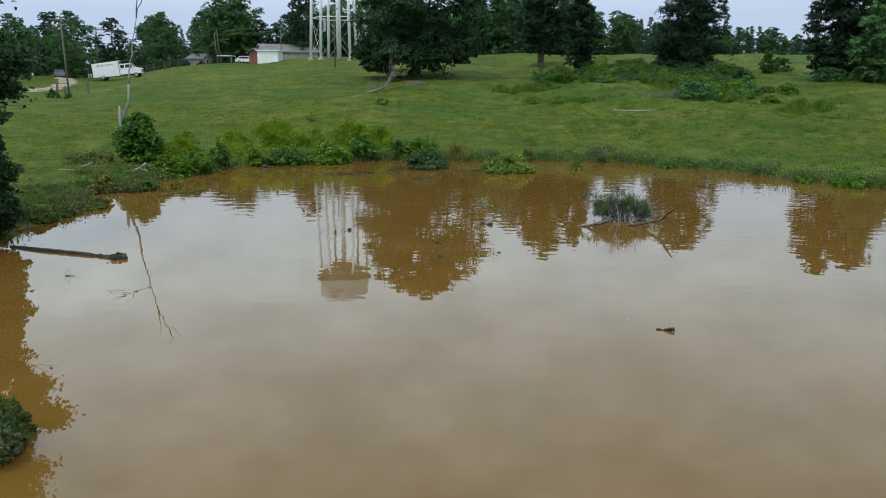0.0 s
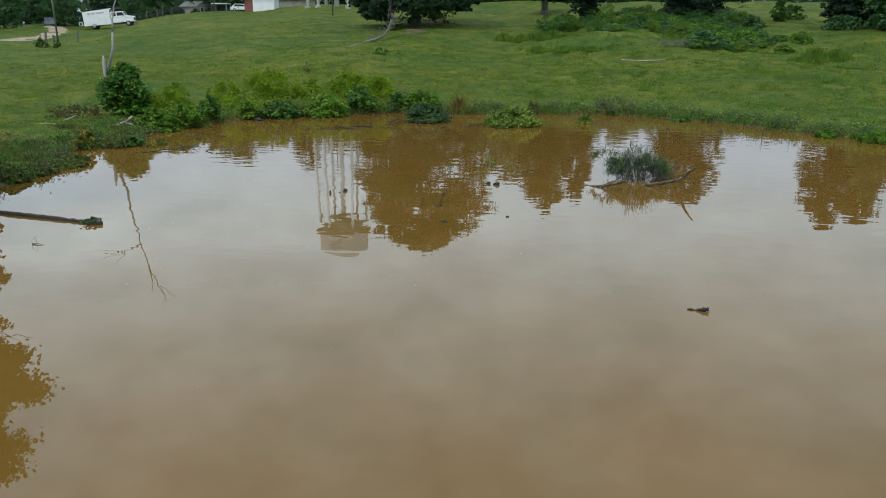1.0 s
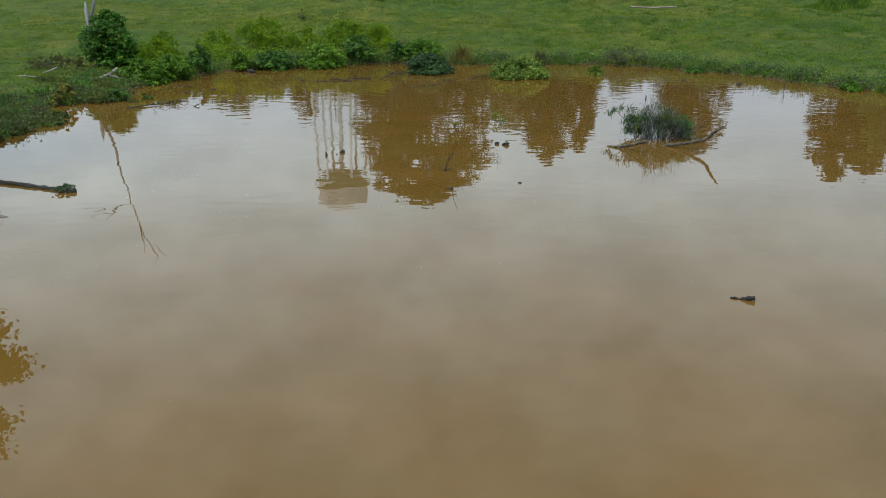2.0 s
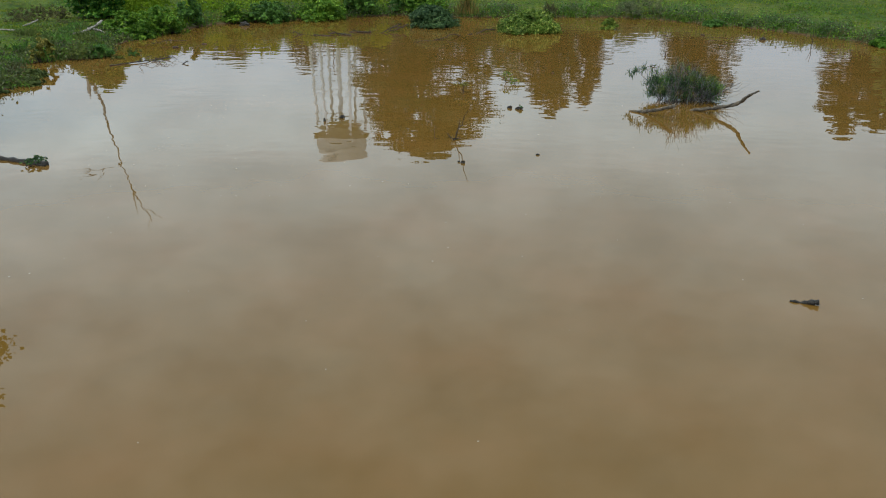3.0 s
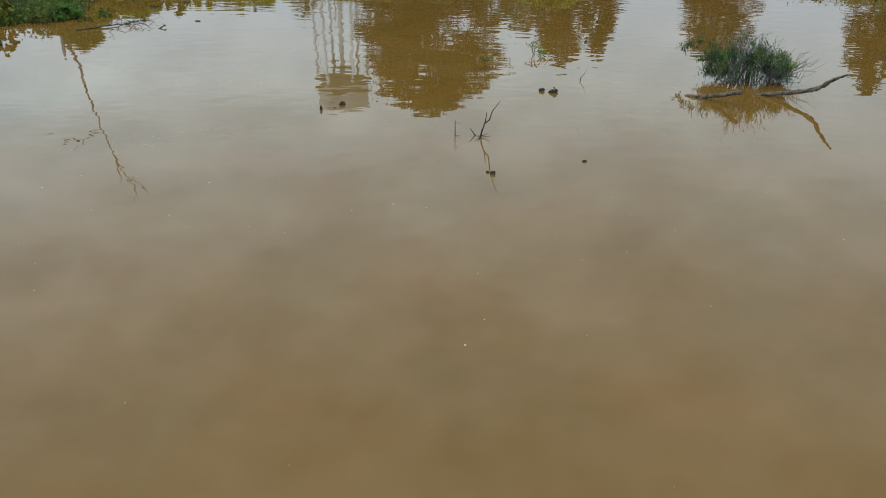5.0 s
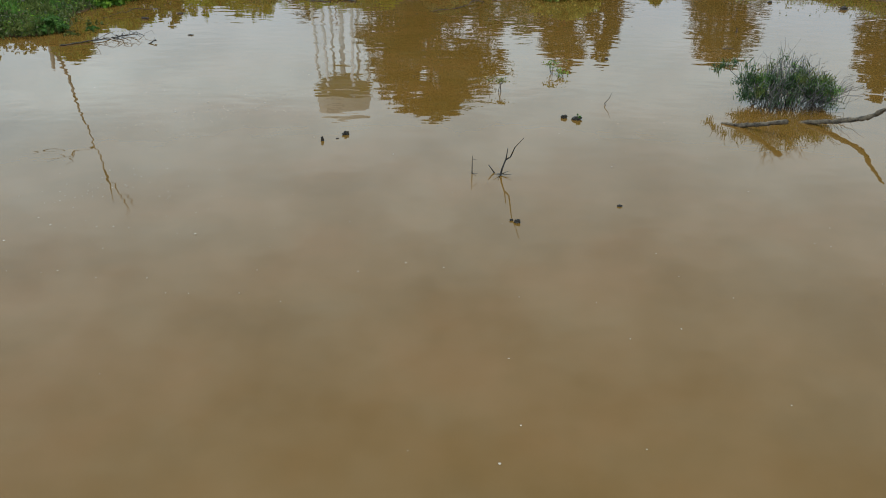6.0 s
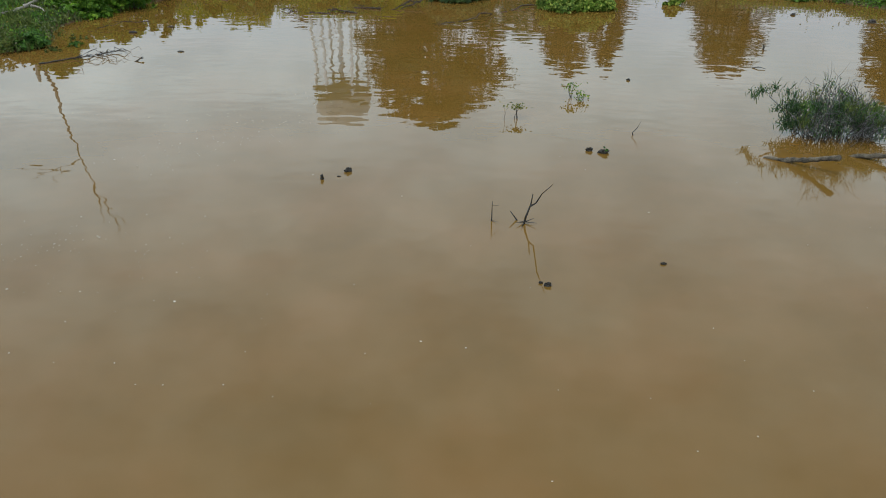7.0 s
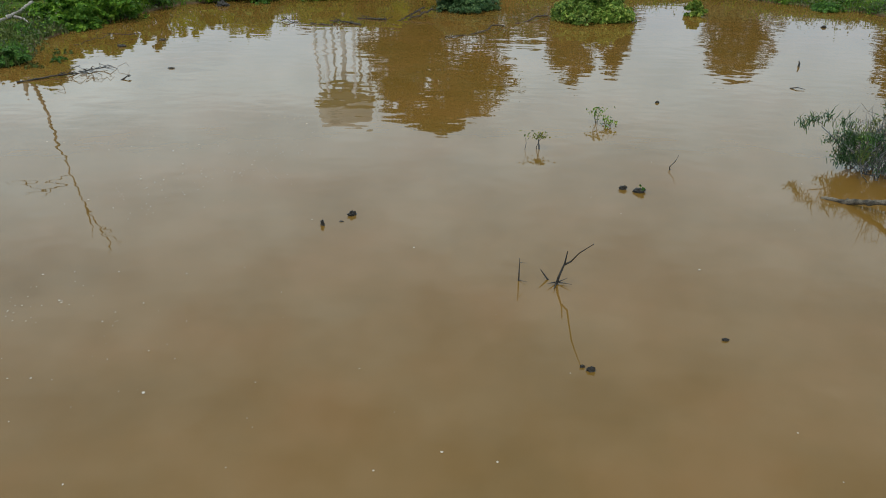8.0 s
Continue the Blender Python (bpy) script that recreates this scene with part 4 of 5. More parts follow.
def box_truck(x, y, heading):
    """A crew-cab service truck with a tall closed body, its nose along +x."""
    h = radians(heading)
    dx, dy = math.cos(h), math.sin(h)
    z1, z0 = float(land(x + 2.8 * dx, y + 2.8 * dy)), float(land(x - 2.8 * dx, y - 2.8 * dy))
    t = thing("box_truck", x, y, (z0 + z1) / 2, "white crew-cab box truck parked on the grass", "truck")
    t.matrix_basis = pose(x, y, (z0 + z1) / 2, 0, 0, heading) @ pose(0, 0, 0, 0, -math.degrees(math.atan2(z1 - z0, 5.6)), 0) @ Matrix.Diagonal((0.89, 0.89, 0.89, 1))
    body = prism([(-4.3, 0.55), (0.55, 0.55), (0.55, 3.15), (0.9, 3.25), (0.9, 3.38), (-4.3, 3.1)], -1.2, 1.2, 0.04)
    part("cargo_body", body, WHITE, t)
    part("roof_cap", prism([(0.55, 3.18), (2.2, 3.25), (2.2, 3.42), (-0.2, 3.42)], -1.15, 1.15, 0.03), BLACK, t, "dark roof deflector")
    part("cab", prism([(0.62, 0.7), (0.62, 2.72), (2.75, 2.72), (3.25, 1.95), (4.45, 1.72), (4.6, 1.5), (4.6, 0.75)], -1.12, 1.12, 0.06), WHITE, t)
    part("windscreen", prism([(2.83, 2.62), (3.24, 2.0), (3.27, 2.02), (2.88, 2.64)], -0.95, 0.95), GLASS_DARK, t)
    for s in (-1, 1):
        for x0, x1 in ((0.85, 1.55), (1.75, 2.72)):
            slant = 0.3 if x1 > 2 else 0
            part("side_window", prism([(x0, 1.95), (x1 + slant, 1.95), (x1, 2.55), (x0, 2.55)], s * 1.1 - 0.03, s * 1.1 + 0.03), GLASS_DARK, t)
        for x0, x1 in ((0.7, 1.62), (1.66, 2.9)):
            part("door", box(x0, x1, s * 1.105 - 0.025, s * 1.105 + 0.025, 0.85, 1.9, 0.015), WHITE, t)
            part("door_handle", box(x0 + 0.1, x0 + 0.3, s * 1.14 - 0.02, s * 1.14 + 0.02, 1.68, 1.74, 0.01), BLACK, t)
        part("mirror", box(2.9, 3.02, s * 1.38 - 0.12, s * 1.38 + 0.12, 1.85, 2.35, 0.03), BLACK, t)
        part("headlight", box(4.52, 4.64, s * 0.85 - 0.16, s * 0.85 + 0.16, 1.2, 1.45, 0.03), STEEL, t, "clear headlight")
        part("tail_light", box(-4.33, -4.28, s * 1.0 - 0.08, s * 1.0 + 0.08, 0.9, 1.15, 0.01), LAMP_AMBER, t, "amber tail light")
        part("step", box(0.7, 2.5, s * 1.1 - 0.15, s * 1.1 + 0.1, 0.5, 0.58, 0.02), BLACK, t)
        for k in range(3):
            part("locker_door", box(-4.1 + k * 1.5, -2.75 + k * 1.5, s * 1.2 - 0.02, s * 1.2 + 0.02, 0.95, 2.05, 0.015), WHITE, t)
        for k, (x0, x1, z) in enumerate(((-3.4, -2.9, 2.72), (-2.7, -2.1, 2.76))):
            part("lettering_bar", box(x0, x1, s * 1.21 - 0.01, s * 1.21 + 0.01, z - 0.2, z + 0.12), GREEN_PAINT, t, "green lettering bar")
        part("lettering_bar", box(-1.9, -0.4, s * 1.21 - 0.01, s * 1.21 + 0.01, 2.62, 2.86), GREY_PAINT, t, "grey lettering bar")
        wheel(t, 3.55, s * 0.98, 0.48, 0.48, 0.28)
        wheel(t, -2.55, s * 0.95, 0.48, 0.48, 0.5)
    part("grille", box(4.58, 4.66, -0.6, 0.6, 0.95, 1.5, 0.03), BLACK, t)
    part("bumper", box(4.55, 4.8, -1.15, 1.15, 0.5, 0.8, 0.04), STEEL, t, "bright bumper")
    part("chassis", box(-4.2, 4.4, -0.5, 0.5, 0.5, 0.72, 0.02), BLACK, t)
    part("rear_step", box(-5.2, -4.3, -1.1, 1.1, 0.7, 0.8, 0.02), STEEL, t)
    for s in (-1, 1):
        part("rear_rail", box(-5.2, -5.12, s * 1.05 - 0.04, s * 1.05 + 0.04, 0.8, 1.35, 0.01), WHITE, t)
    part("rear_crossbar", box(-5.2, -5.12, -1.1, 1.1, 1.3, 1.38, 0.01), WHITE, t)
    return t


def car(x, y, heading, paint, label, name="car"):
    t = thing(name, x, y, float(land(x, y)), label, "car", turn=heading)
    part("body", prism([(-2.2, 0.35), (2.2, 0.35), (2.25, 0.7), (1.2, 0.95), (-2.15, 0.95)], -0.88, 0.88, 0.06), paint, t)
    part("cabin", prism([(-1.9, 0.93), (1.15, 0.93), (0.45, 1.48), (-1.3, 1.5)], -0.78, 0.78, 0.06), paint, t)
    for s in (-1, 1):
        part("side_window", prism([(-1.55, 1.0), (0.85, 1.0), (0.38, 1.4), (-1.2, 1.42)], s * 0.78 - 0.02, s * 0.78 + 0.02), GLASS_DARK, t)
        for px in (-1.35, 1.4):
            wheel(t, px, s * 0.8, 0.33, 0.33, 0.22)
    part("windscreen", prism([(0.56, 1.43), (1.14, 0.98), (1.18, 1.0), (0.62, 1.45)], -0.7, 0.7), GLASS_DARK, t)
    return t


box_truck(-62.0, 134.0, 12)
car(-74.0, 137.0, 119, CAR_BLUE, "small blue-grey car parked by the dirt drive")
car(-48.4, 164.0, 5, WHITE, "white car parked beside the houses")

# ---- buildings ----


def house(name, x, y, heading, width, depth, wall, ridge, walls, label, windows=2):
    """Walls with a gable roof, a door and windows on the side that faces the pond."""
    g = float(land(x, y)) - 0.3
    t = thing(name, x, y, g, label, "house", turn=heading)
    w, d = width / 2, depth / 2
    part("wall", prism([(-w, 0), (w, 0), (w, wall), (0 if ridge > wall + 0.3 else w - 0.01, ridge), (-w, wall)] if ridge > wall + 0.3 else [(-w, 0), (w, 0), (w, wall), (-w, wall)], -d, d), walls, t)
    if ridge > wall + 0.3:
        for s in (-1, 1):
            part("roof", prism([(0, ridge + 0.02), (s * (w + 0.45), wall - 0.45 * (ridge - wall) / w + 0.02), (s * (w + 0.45), wall - 0.45 * (ridge - wall) / w + 0.17), (0, ridge + 0.18)], -d - 0.4, d + 0.4), ROOF, t, "grey shingle roof")
    else:
        part("roof", box(-w - 0.25, w + 0.25, -d - 0.25, d + 0.25, wall, wall + 0.18, 0.03), WHITE, t, "flat white roof edge")
    for k in range(windows):
        u = -w + width * (k + 0.5) / windows
        win = part("window", box(u - 0.5, u + 0.5, -d - 0.03, -d + 0.05, 1.1, 2.2), GLASS_DARK, t)
        part("frame", joined_frame(u - 0.56, u + 0.56, -d - 0.06, -d - 0.0, 1.04, 2.26, 0.07), WHITE, win)
    return t


def joined_frame(x0, x1, y0, y1, z0, z1, w):
    bm = bmesh.new()
    for a, b, c, d in ((x0, x1, z0, z0 + w), (x0, x1, z1 - w, z1), (x0, x0 + w, z0 + w, z1 - w), (x1 - w, x1, z0 + w, z1 - w)):
        m = Matrix.Translation(((a + b) / 2, (y0 + y1) / 2, (c + d) / 2)) @ Matrix.Diagonal((b - a, y1 - y0, d - c, 1))
        bmesh.ops.create_cube(bm, size=1, matrix=m)
    return bm


house("shed", -39.75, 150.0, 0, 3.9, 3.6, 2.35, 2.35, WHITE, "small white flat-roofed shed on the hill", 0)
house("brick_shed", -42.55, 150.4, 0, 1.7, 3.4, 2.2, 2.8, BRICK, "small red brick lean-to beside a white shed", 0)
house("house", -40.0, 164.0, -62, 8.0, 11.0, 2.6, 4.1, SIDING, "tan house with a low grey gable roof", 2)
house("house", -60.6, 171.0, 78, 4.5, 3.4, 2.4, 3.3, SIDING, "far tan house half hidden among trees", 1)
for k, (hx, hy, hr, hh) in enumerate(((-59.2, 167.5, 1.0, 1.7), (-62.6, 168.0, 1.1, 2.4), (-57.3, 168.5, 0.8, 1.2))):
    bush("bush", hx, hy, hr, hh, LEAF_OAK, "dark shrub growing before a far house", 400 + k, "round", 0.16, 40, 40)


def carport(x, y):
    t = thing("carport", x, y, float(land(x, y)), "low pale carport roof on thin posts", "carport")
    part("roof", box(-1.7, 1.7, -1.5, 1.5, 2.1, 2.24, 0.03), WHITE, t, "pale flat roof")
    for px, py in ((-1.55, -1.35), (1.55, -1.35), (-1.55, 1.35), (1.55, 1.35)):
        part("post", box(px - 0.05, px + 0.05, py - 0.05, py + 0.05, -0.3, 2.11, 0.01), STEEL, t)


carport(-54.6, 170.0)

# ---- poles, fence and drive ----


def pole(x, y, height, arm, label, lean=0.0, radius=0.15):
    t = thing("utility_pole", x, y, float(land(x, y)), label, "utility pole", "utility poles")
    piece("post", tube([(0, 0, -0.4), (lean * 0.5, 0, height * 0.5), (lean, 0, height)], [radius, radius * 0.85, radius * 0.68], 10), POLE_WOOD, t, "", True)
    if arm:
        part("crossarm", box(lean - arm / 2, lean + arm / 2, -0.16, -0.04, height - 0.55, height - 0.42, 0.01), POLE_WOOD, t)
        for u in (-0.46, -0.2, 0.2, 0.46):
            piece("insulator", tube([(lean + u * arm, -0.1, height - 0.43), (lean + u * arm, -0.1, height - 0.22)], [0.05, 0.035], 6), STEEL, t)
    return t


p1 = pole(-51.8, 97.2, 9.7, 2.5, "grey wooden utility pole with a crossarm by the drive", -0.3, 0.12)
p2 = pole(-76.9, 158.0, 9.5, 2.4, "far wooden utility pole with a transformer")
part("transformer", box(0.15, 0.6, -0.3, 0.15, 6.6, 7.7, 0.08), STEEL, p2, "grey transformer can")
pole(-72.6, 158.0, 8.8, 2.4, "far wooden utility pole with a crossarm")
pole(-50.6, 152.0, 5.7, 0, "slim wooden pole beside the houses", -0.3, 0.08)
pole(-49.7, 151.0, 6.2, 0, "slim wooden pole beside the houses", -0.4, 0.09)
pole(-39.1, 156.0, 7.0, 0.9, "wooden pole rising behind a shed", 0.0, 0.1)
pole(-21.6, 118.5, 9.0, 1.2, "dark wooden pole with a small crossarm before the tower", 0.0, 0.1)


def cable(a, b, dip, name="power_line"):
    pts = []
    for k in range(13):
        u = k / 12
        p = Vector(a).lerp(Vector(b), u)
        p.z -= dip * 4 * u * (1 - u)
        pts.append(p)
    tagged(piece(name, tube(pts, [0.025] * 13, 4), BLACK), "thin black overhead line between poles", "cable", "overhead lines")


cable((-90, 86, 11.2), (-52.1, 97.2, 11.3), 1.2)
cable((-52.1, 97.2, 11.5), (-76.9, 158, 15.0), 1.5)
cable((-76.9, 158, 15.0), (-50.7, 151, 15.0), 1.0)
cable((-50.7, 151, 14.8), (-21.6, 118.5, 15.2), 1.0)


def drive():
    """A strip of dusty ground that follows the slope."""
    vs, fs = [], []
    line = [(-120, 78), (-88, 89), (-66, 99), (-61.5, 108), (-63, 118), (-67, 127), (-73, 136)]
    wide = [3.6, 3.2, 2.6, 1.8, 1.6, 1.6, 1.6]
    pts, ws = [], []
    for k in range(len(line) - 1):
        for u in np.linspace(0, 1, 8, endpoint=False):
            pts.append(np.array(line[k]) * (1 - u) + np.array(line[k + 1]) * u)
            ws.append(wide[k] * (1 - u) + wide[k + 1] * u)
    pts = np.array(pts)
    for _ in range(40):
        pts[1:-1] = (pts[:-2] + pts[1:-1] * 2 + pts[2:]) / 4
    for k, p in enumerate(pts):
        d = pts[min(k + 1, len(pts) - 1)] - pts[max(k - 1, 0)]
        side = np.array([-d[1], d[0]]) / np.linalg.norm(d)
        for s in np.linspace(-1, 1, 7):
            q = p + side * s * (ws[k] + 0.12 * math.sin(k * 1.7 + s))
            vs.append((q[0], q[1], float(land(q[0], q[1])) + 0.05 - 0.08 * abs(s) ** 4))
    for k in range(len(pts) - 1):
        for s in range(6):
            fs.append((k * 7 + s, k * 7 + s + 1, k * 7 + s + 8, k * 7 + s + 7))
    tagged(piece("road", (vs, [f[::-1] for f in fs]), DIRT, None, "", True), "pale dusty gravel drive", "road", kind="structure")


drive()


def post(x, y, height, radius, label="grey wooden fence post"):
    t = thing("fence_post", x, y, float(land(x, y)), label, "fence post", "old fence posts")
    piece("post", tube([(0, 0, -0.3), (0.02, 0, height * 0.6), (0.05, 0.02, height)], [radius, radius * 0.95, radius * 0.85], 8), POLE_WOOD, t)


post(-52.3, 95.3, 1.9, 0.16)
post(-50.4, 93.5, 1.5, 0.14)
post(-51.0, 100.5, 1.3, 0.14)
post(-52.0, 99.5, 1.0, 0.06)
bush("bush", -52.8, 95.0, 0.8, 1.5, LEAF_DARK, "green bush growing round an old post", 190, "leaf", 0.14, 24, 30)
bush("bush", -49.9, 93.2, 0.5, 0.9, LEAF_DARK, "green bush growing round an old post", 191, "leaf", 0.14, 18, 30)


def chain_fence():
    """Posts with a top rail and two wires along the crest."""
    t = thing("chain_link_fence", -57.0, 142.0, 0.0, "grey chain-link fence along the crest", "fence")
    line = [(-64.6 + k * 2.4, 149.3 + k * 0.3) for k in range(9)]
    tops = []
    for x, y in line:
        g = float(land(x, y))
        piece("post", tube([(x + 57, y - 142, g - 0.2), (x + 57, y - 142, g + 1.25)], [0.03, 0.03], 6), FENCE_STEEL, t)
        tops.append((x + 57, y - 142, g + 1.22))
    piece("rail", tube(tops, [0.02] * len(tops), 5), FENCE_STEEL, t)
    for drop in (0.2, 0.4, 0.6, 0.8, 1.0):
        piece("wire", tube([(a, b, c - drop) for a, b, c in tops], [0.008] * len(tops), 4), FENCE_STEEL, t)


chain_fence()
for x, y, hgt in ((-58.2, 140.0, 1.9), (-56.5, 140.5, 1.8), (-55.4, 140.3, 2.6), (-53.9, 140.2, 1.4)):
    post(x, y, hgt, 0.07)

# ---- dead wood ----


def fallen_branch():
    rng = np.random.RandomState(41)
    base = Vector((-11.6, 72.5, float(land(-11.6, 72.5)) + 0.12))
    t = thing("fallen_branch", base.x, base.y, base.z, "pale fallen branch lying below the oak", "branch")
    bend = lambda x, y, z: (x - base.x, y - base.y, float(land(x, y)) + z - base.z)
    piece("limb", tube([bend(-11.6, 72.5, 0.0), bend(-10.8, 76.0, 0.1), bend(-10.2, 79.5, 0.2), bend(-9.7, 82.0, 0.45), bend(-9.4, 83.5, 0.95), bend(-9.2, 84.2, 1.7)], [0.15, 0.15, 0.14, 0.11, 0.08, 0.04], 8), BARK_DULL, t, "", True)
    for k in range(9):
        q = (-8.9 + rng.uniform(-1.0, 1.6), 85.5 + rng.uniform(-1, 1.5), rng.uniform(2.2, 5.6))
        m = (-9.2 + rng.uniform(-0.3, 0.5), 84.6, rng.uniform(1.0, 2.4))
        piece("twig", crooked(rng, bend(-9.3, 84.0, 1.3), bend(*m), 3, 0.06, 0.04, 0.022, 5), BARK_DULL, t)
        piece("twig", crooked(rng, bend(*m), bend(*q), 5, 0.06, 0.022, 0.008, 4), BARK_DULL, t)
    for k in range(22):
        u = rng.uniform(0, 1)
        x, y, z = -10.3 + 1.0 * u, 79 + 5 * u, 0.2 + 1.1 * u * u
        q = (x + rng.uniform(-1.4, 1.6), y + rng.uniform(-0.8, 0.8), z + rng.uniform(0.1, 1.4))
        piece("twig", crooked(rng, bend(x, y, z), bend(*q), 4, 0.08, 0.028, 0.01, 4), BARK_DULL, t)


fallen_branch()
disc = [(-7.2 + 1.5 * r * (1 + 0.3 * math.sin(3 * a + 1)) * math.cos(a), 89.5 + 2.4 * r * math.sin(a)) for r in (0.35, 0.7, 1.0) for a in np.linspace(0, 6.283, 15)[:-1]]
dv = [(x, y, float(land(x, y)) + (0.03 if k < 28 else -0.02)) for k, (x, y) in enumerate(disc)] + [(-7.2, 89.5, float(land(-7.2, 89.5)) + 0.04)]
df = [(42, k, (k + 1) % 14) for k in range(14)] + [(r * 14 + k, r * 14 + 14 + k, r * 14 + 14 + (k + 1) % 14, r * 14 + (k + 1) % 14) for r in (0, 1) for k in range(14)]
tagged(piece("bare_earth", (dv, df), EARTH, None, "", True), "patch of reddish bare earth below the oak", "ground", kind="structure")


def twig_pile(x, y, radius, height, count, seed):
    """A low tangle of dead grey twigs."""
    rng = np.random.RandomState(seed)
    t = thing("twig_pile", x, y, float(land(x, y)), "low grey tangle of dead twigs in the pasture", "twigs")
    for _ in range(count):
        a, r = rng.uniform(0, 6.283), radius * math.sqrt(rng.uniform(0, 1))
        foot = np.array((math.cos(a) * r, math.sin(a) * r, -0.03))
        tip = foot + np.array((rng.normal(0, 0.5), rng.normal(0, 0.5), rng.uniform(0.2, 1.0) * height))
        piece("twig", crooked(rng, foot, tip, 4, 0.08, 0.022, 0.008, 4), TWIG, t)


twig_pile(18.0, 72.4, 1.1, 1.0, 46, 61)
twig_pile(16.3, 71.8, 0.8, 0.7, 26, 62)


def log(name, pts, radii, mat, label, seed, sides=10, category="log"):
    """A weathered trunk with knots."""
    rng = np.random.RandomState(seed)
    fine, rad = [], []
    for k in range(len(pts) - 1):
        for u in np.linspace(0, 1, 8, endpoint=False):
            fine.append(np.array(pts[k]) * (1 - u) + np.array(pts[k + 1]) * u + rng.normal(0, 0.12, 3) * radii[k])
            rad.append((radii[k] * (1 - u) + radii[k + 1] * u) * rng.uniform(0.78, 1.2))
    fine.append(np.array(pts[-1])); rad.append(radii[-1])
    vs, fs = tube(fine, rad, sides)
    vs = [Vector(v) + Vector(rng.normal(0, 0.1, 3) * np.mean(radii)) for v in vs]
    return tagged(piece(name, (vs, fs), mat, None, "", True), label, category)


log("log", [(-12.5, 17.95, 0.0), (-11.4, 17.5, 0.03), (-10.0, 17.05, 0.02), (-9.0, 16.7, 0.0), (-8.55, 16.55, 0.01)], [0.045, 0.058, 0.05, 0.06, 0.08], BARK_WET, "long dark wet log floating by the bank", 1)
bush("weed_clump", -8.8, 16.65, 0.26, 0.08, LEAF_WATER, "green sprouts growing on a floating log", 192, "leaf", 0.026, 26, 22, z=0.06, category="weeds")
log("driftwood", [(3.9, 22.37, 0.01), (4.23, 22.14, 0.03), (4.5, 21.85, 0.16), (4.82, 21.47, 0.33)], [0.025, 0.042, 0.046, 0.042], BARK_LOG, "grey-brown driftwood limb before a water bush", 2)
log("driftwood", [(5.45, 22.62, -0.05), (5.6, 22.5, 0.03), (6.0, 22.22, 0.13), (6.38, 21.95, 0.27), (6.55, 21.82, 0.4), (6.62, 21.56, 0.6), (6.74, 21.25, 0.77)], [0.035, 0.045, 0.045, 0.045, 0.042, 0.036, 0.02], BARK_LOG, "crooked driftwood limb rising from the pond", 3)


def sunken_branch(pts, thick, twigs, label, seed):
    """A thin limb awash in the shallows, with a few bare twigs."""
    rng = np.random.RandomState(seed)
    x, y, _ = pts[0]
    t = thing("sunken_branch", x, y, 0.0, label, "branch")
    rel = [np.array((a - x, b - y, c)) for a, b, c in pts]
    for k in range(len(rel) - 1):
        u0, u1 = k / (len(rel) - 1), (k + 1) / (len(rel) - 1)
        piece("limb", crooked(rng, rel[k], rel[k + 1], 6, 0.028, thick * (0.5 + 0.5 * u0), thick * (0.5 + 0.5 * u1), 6), TWIG_DARK, t)
    for _ in range(twigs):
        k = rng.randint(0, len(rel) - 1)
        p = rel[k] + (rel[k + 1] - rel[k]) * rng.uniform(0.2, 1.0)
        q = p + np.array((rng.normal(0, 0.3), rng.normal(0, 0.25), rng.uniform(0.0, 0.2)))
        piece("twig", crooked(rng, p, q, 4, 0.08, thick * 0.35, 0.004, 4), TWIG_DARK, t)


sunken_branch([(-3.2, 34.35, 0.0), (-1.8, 35.6, 0.02), (-0.5, 37.5, 0.02), (0.6, 38.9, 0.05)], 0.024, 6, "long thin branch lying on the shallows", 4)
sunken_branch([(-8.3, 37.05, 0.03), (-7.2, 36.7, 0.01), (-6.5, 36.5, 0.0)], 0.03, 5, "dark stick lying on the water", 5)
sunken_branch([(-6.7, 37.1, 0.05), (-6.1, 37.0, 0.03), (-5.6, 36.7, 0.0)], 0.036, 9, "dark twiggy stick lying on the water", 6)
sunken_branch([(-5.9, 37.9, 0.01), (-5.3, 37.75, 0.03), (-4.9, 37.65, 0.04)], 0.036, 5, "dark stick lying on the water", 7)
sunken_branch([(-4.6, 37.3, -0.02), (-4.2, 38.0, 0.1), (-3.7, 38.9, 0.25)], 0.026, 6, "stick poking out of the shallows", 8)
sunken_branch([(-4.3, 37.8, -0.02), (-3.9, 38.0, 0.1), (-3.4, 38.6, 0.26)], 0.026, 5, "stick poking out of the shallows", 9)
sunken_branch([(-13.2, 32.6, 0.02), (-12.6, 33.4, 0.12), (-11.9, 34.2, 0.05)], 0.011, 5, "thin bare twig in the shallows", 10)
log("fallen_log", [(-16.3, 32.3, 0.36), (-15.9, 33.5, 0.42), (-16.1, 35.2, 0.46), (-16.6, 36.9, 0.5)], [0.04, 0.055, 0.06, 0.045], BARK_PALE, "pale bleached limb lying on the bank", 10)
log("fallen_log", [(-19.6, 33.9, 0.46), (-19.2, 33.8, 0.47), (-18.7, 33.75, 0.45)], [0.02, 0.03, 0.025], BARK_PALE, "thin pale stick lying in the grass", 12)
log("fallen_log", [(-15.7, 34.2, 0.48), (-15.45, 34.25, 0.42), (-15.2, 34.0, 0.35)], [0.05, 0.035, 0.02], BARK_PALE, "short pale fork of a bleached limb", 15)
log("fallen_log", [(-19.2, 35.2, 0.45), (-19.1, 35.6, 0.5), (-18.95, 36.0, 0.62)], [0.025, 0.035, 0.03], BARK_PALE, "short pale stick lying in the weeds", 14)
